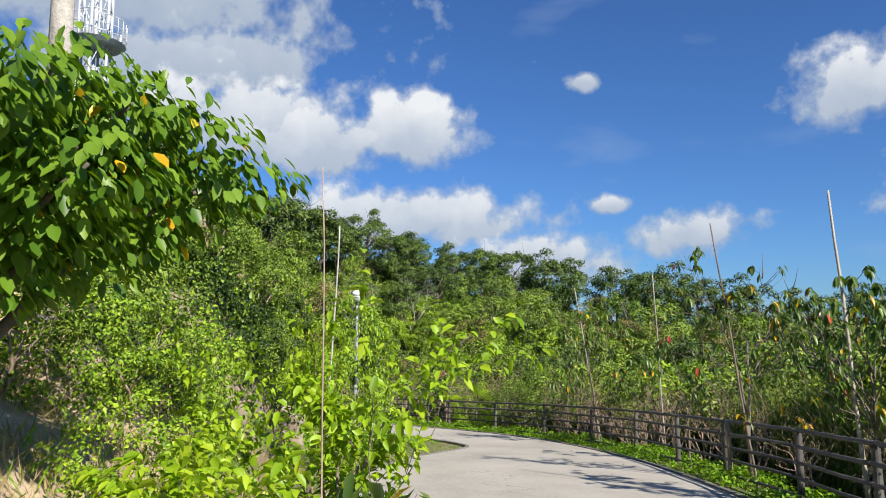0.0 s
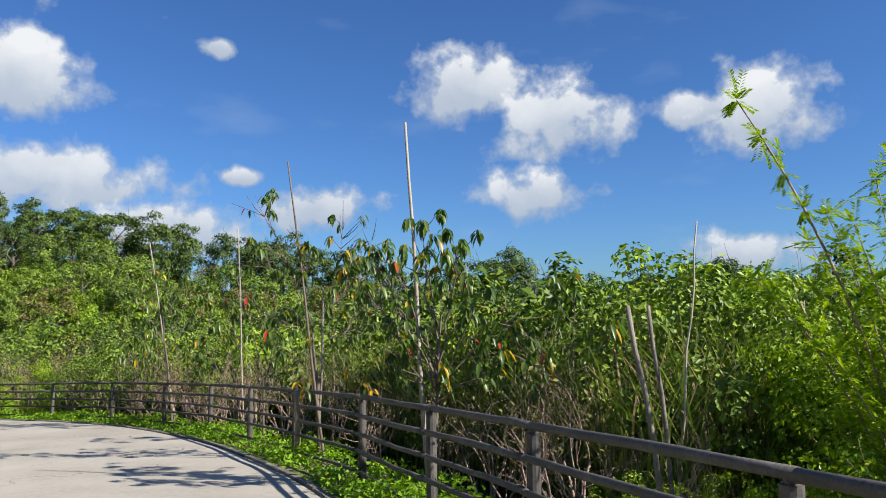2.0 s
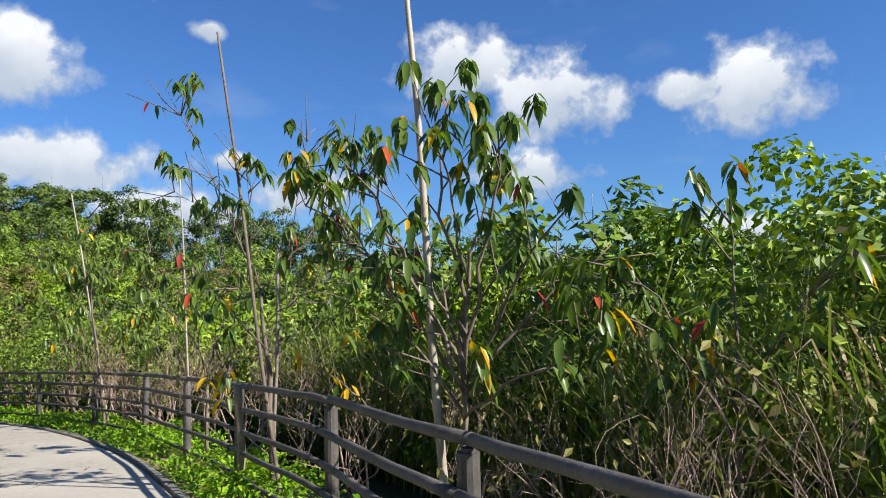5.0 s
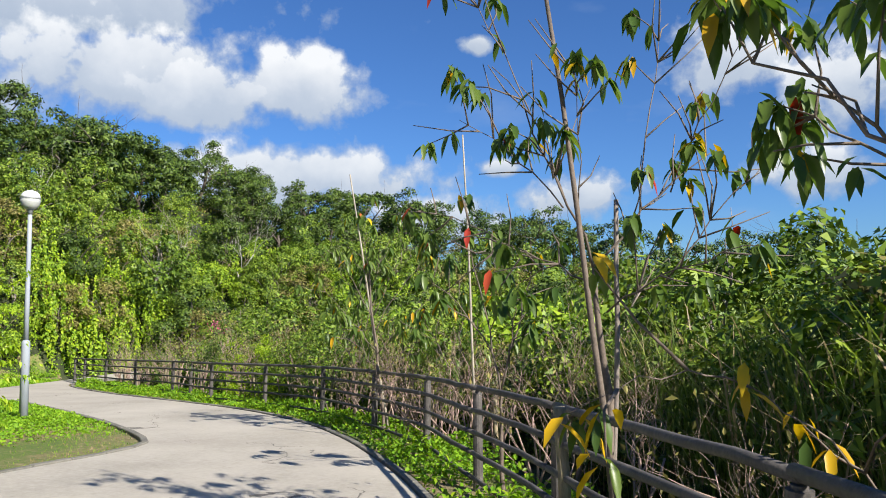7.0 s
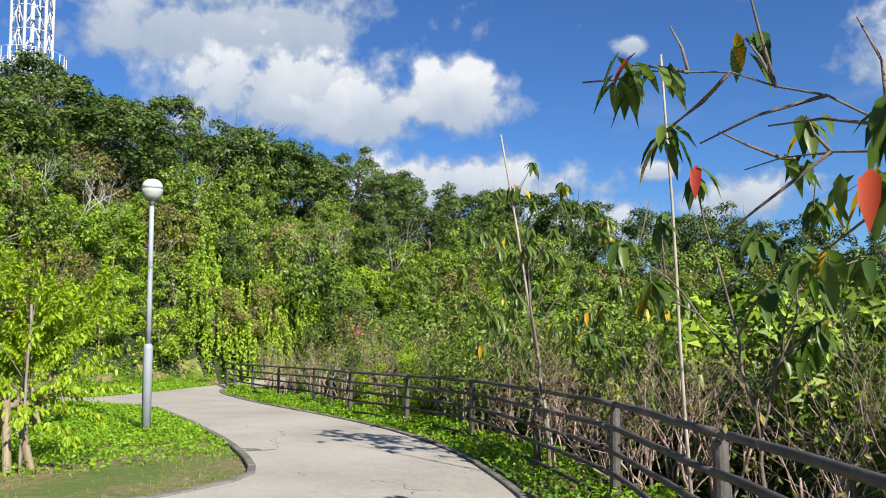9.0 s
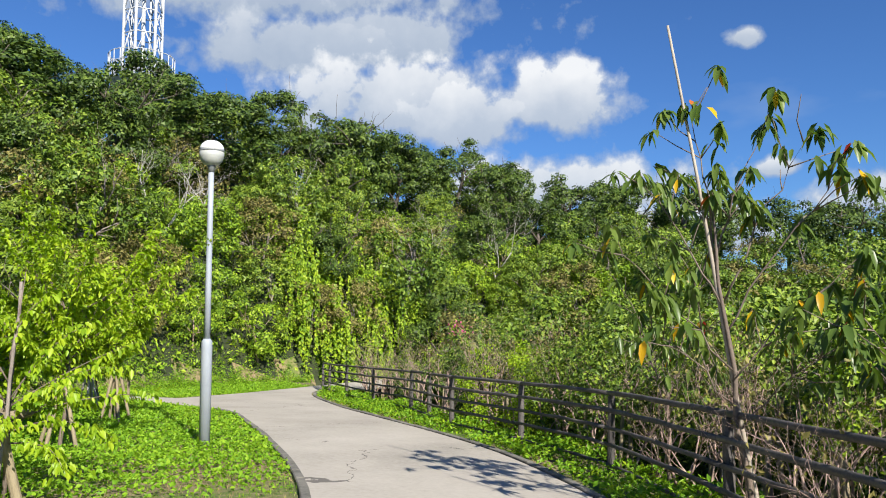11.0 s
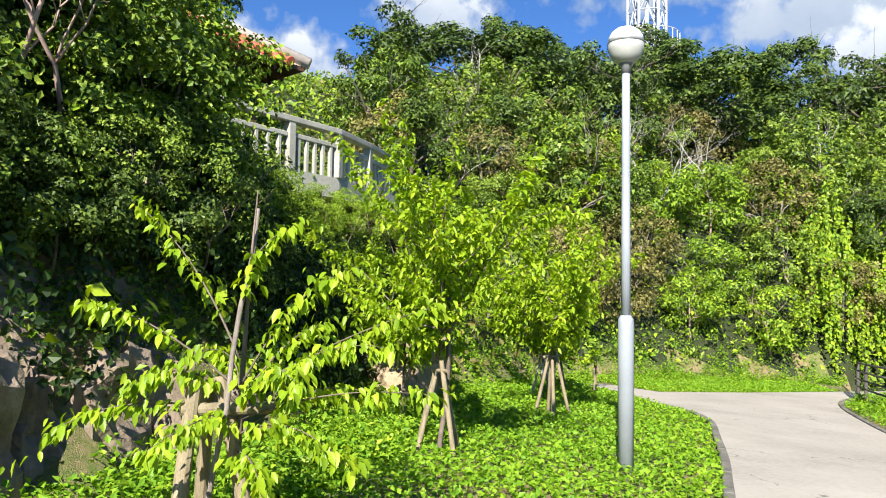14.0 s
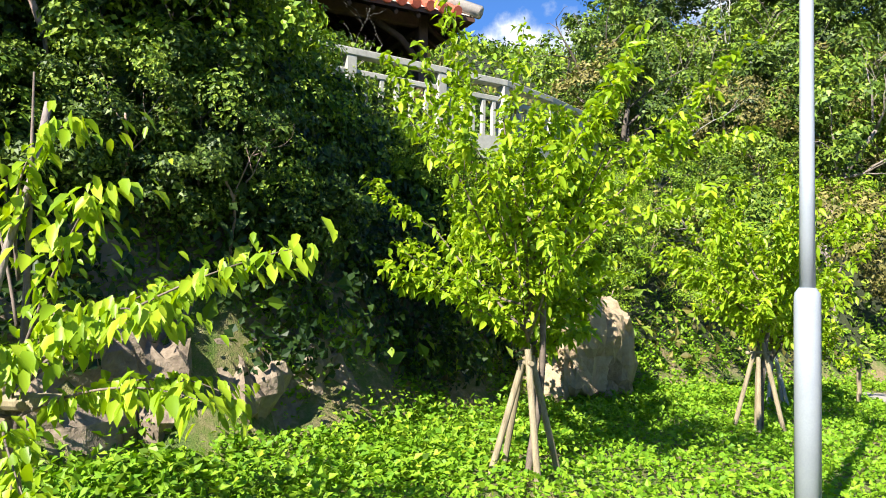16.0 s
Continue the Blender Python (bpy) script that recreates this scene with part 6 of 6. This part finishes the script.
def pavilion():
    root = tagged(new("pavilion"), "open timber pavilion with a red clay tile roof on the terrace", "pavilion")
    root.matrix_basis = pose(-20.4, 3.2, TERRACE_Z, 0, 0, 45)
    # walls of eaves: half side, eave height, ridge height
    H, E, R = 2.97, 2.55, 4.4
    for sx in (-1, 1):
        for sy in (-1, 1):
            bm = bmesh.new()
            block(bm, pose(sx * 2.2, sy * 2.2, 1.35), 0.20, 0.20, 2.7, 0.015)
            part("pillar", bm, TIMBER, root, "weathered grey-brown pillar")
            t = Tubes(6)
            t.add([(sx * 2.2, sy * 2.2, 1.75), (sx * 1.75, sy * 2.2, 2.2), (sx * 1.25, sy * 2.2, 2.45)], [0.07, 0.07, 0.07])
            put("brace", t.mesh("brace", TIMBER), root)
            t = Tubes(6)
            t.add([(sx * 2.2, sy * 2.2, 1.75), (sx * 2.2, sy * 1.75, 2.2), (sx * 2.2, sy * 1.25, 2.45)], [0.07, 0.07, 0.07])
            put("brace", t.mesh("brace", TIMBER), root)
    for k in range(4):
        rot = pose(0, 0, 0, 0, 0, 90 * k)
        bm = bmesh.new()
        block(bm, rot @ pose(2.2, 0, 2.58), 0.16, 4.6, 0.24, 0.015)
        part("beam", bm, TIMBER, root)
        # the roof's underside
        bm = bmesh.new()
        c = [rot @ Vector(p) for p in ((H, -H, E), (H, H, E), (0, 0, R))]
        lo = [p - Vector((0, 0, 0.07)) for p in c]
        v = [bm.verts.new(p) for p in c + lo]
        bm.faces.new(v[:3])
        bm.faces.new(v[5:2:-1])
        for a, b in ((0, 1), (1, 2), (2, 0)):
            bm.faces.new((v[a], v[a + 3], v[b + 3], v[b]))
        part("roof_board", bm, TIMBER, root)
        # rafters under the eaves
        for j in range(-6, 7):
            y = j * 0.45
            z0 = E - 0.14
            x_in = max(abs(y), 0.6)
            a, b = rot @ Vector((H - 0.04, y, z0)), rot @ Vector((x_in, y, z0 + (R - E) * (H - x_in) / H))
            if (a - b).length > 0.3:
                t = Tubes(4)
                t.add([a, b], [0.05, 0.05])
                put("rafter", t.mesh("rafter", TIMBER, False), root)
        # barrel tiles from eave to hip
        n = 21
        for j in range(n):
            y = -H + (j + 0.5) * 2 * H / n
            x_in = abs(y)
            if H - x_in < 0.15:
                continue
            steps = max(2, int((H - x_in) / 0.3))
            t = Tubes(8)
            pts, rad = [], []
            for i in range(steps + 1):
                x = H + 0.06 - (H + 0.06 - x_in) * i / steps
                z = E + 0.06 + (R - E) * (H - x) / H
                pts += [rot @ Vector((x, y, z)), rot @ Vector((x - 0.22 * (i < steps), y, z + 0.15 * (i < steps)))]
                rad += [0.085, 0.072]
            t.add(pts[:-1], rad[:-1])
            put("roof_tile", t.mesh("roof_tile", TILE), root, "row of red clay barrel tiles")
            e = Tubes(10)
            e.add([rot @ Vector((H + 0.055, y, E + 0.065)), rot @ Vector((H + 0.10, y, E + 0.045))], [0.105, 0.095])
            put("end_tile", e.mesh("end_tile", TILE, False), root, "round red end tile with a pale mortar rim")
        bm = bmesh.new()
        c = [rot @ Vector(p) for p in ((H, -H, E + 0.03), (H, H, E + 0.03), (0, 0, R + 0.03))]
        bm.faces.new([bm.verts.new(p) for p in c])
        part("pan_tile", bm, MORTAR, root, "pale mortar and pan tiles between the rows")
        t = Tubes(8)
        t.add([rot @ Vector((H + 0.08, H + 0.08, E + 0.10)), rot @ Vector((0, 0, R + 0.12))], [0.13, 0.13])
        put("hip_ridge", t.mesh("hip_ridge", MORTAR), root)


pavilion()
plant(bare_unit(402, 3.0, PALEBARK, 0.035, None, 0, 0.05, 2, 3, 0.5), "bare_tree", -17.0, 6.0, 2.4, 0.95, 30, "leafless pale shrub in front of the pavilion", "tree")


# ---- radio tower, utility pole ----
def tower():
    root = tagged(new("radio_tower"), "tall white lattice radio tower with railed round platforms", "tower")
    root.location = (-63.7, 30.0, 0)
    R, z0, z1 = 1.55, 6.0, 36.0
    ring = [(R * math.cos(2 * math.pi * k / 6 + 0.3), R * math.sin(2 * math.pi * k / 6 + 0.3)) for k in range(6)]

    def bar(name, a, b, r, sides=5):
        put(name, Tubes(sides).add([a, b], [r, r]).mesh(name, STEEL), root)

    for x, y in ring:
        bar("leg", (x, y, z0), (x, y, z1), 0.13, 8)
    bar("mast", (0, 0, z0), (0, 0, z1), 0.18, 8)
    for z in np.arange(12.0, z1 - 1, 2.0):
        for k in range(6):
            (x, y), (u, v) = ring[k], ring[(k + 1) % 6]
            bar("cross_bar", (x, y, z), (u, v, z), 0.06)
            bar("brace", (x, y, z), ((x + u) / 2, (y + v) / 2, z + 2.0), 0.05)
            bar("brace", (u, v, z), ((x + u) / 2, (y + v) / 2, z + 2.0), 0.05)
    for pz, pr in ((19.7, 2.65), (30.6, 2.9)):
        bm = bmesh.new()
        bmesh.ops.create_cone(bm, cap_ends=True, segments=28, radius1=pr * 0.86, radius2=pr, depth=0.35, matrix=Matrix.Translation((0, 0, pz)))
        part("platform", bm, STEEL, root)
        turn = [(pr * math.cos(2 * math.pi * k / 24), pr * math.sin(2 * math.pi * k / 24)) for k in range(25)]
        for x, y in turn[:24]:
            bar("rail_post", (x, y, pz), (x, y, pz + 2.4), 0.045)
        for h in (0.7, 1.5, 2.4):
            put("railing", Tubes(5).add([(x, y, pz + h) for x, y in turn], [0.04] * 25).mesh("railing", STEEL), root)
        for k in range(7):
            a = k * 0.93 + pz
            bar("antenna", (0.8 * pr * math.cos(a), 0.8 * pr * math.sin(a), pz + 0.2), (0.8 * pr * math.cos(a), 0.8 * pr * math.sin(a), pz + 1.5), 0.15, 7)


tower()
t = Tubes(14)
t.add([(-6.45, -1.9, 1.5), (-6.45, -1.9, 13.0)], [0.19, 0.15])
tagged(put("utility_pole", t.mesh("utility_pole", PALE_ROCK)), "tall round grey concrete utility pole on the bank", "utility pole")

# ---- kerb stones ----
build_kerb(KERB_RIGHT, "kerb_right", "weathered dark kerb stones along the fence side of the path", 0.10, 0.06)
build_kerb(KERB_LEFT, "kerb_left", "weathered kerb stones round the lawn", 0.11, 0.06)
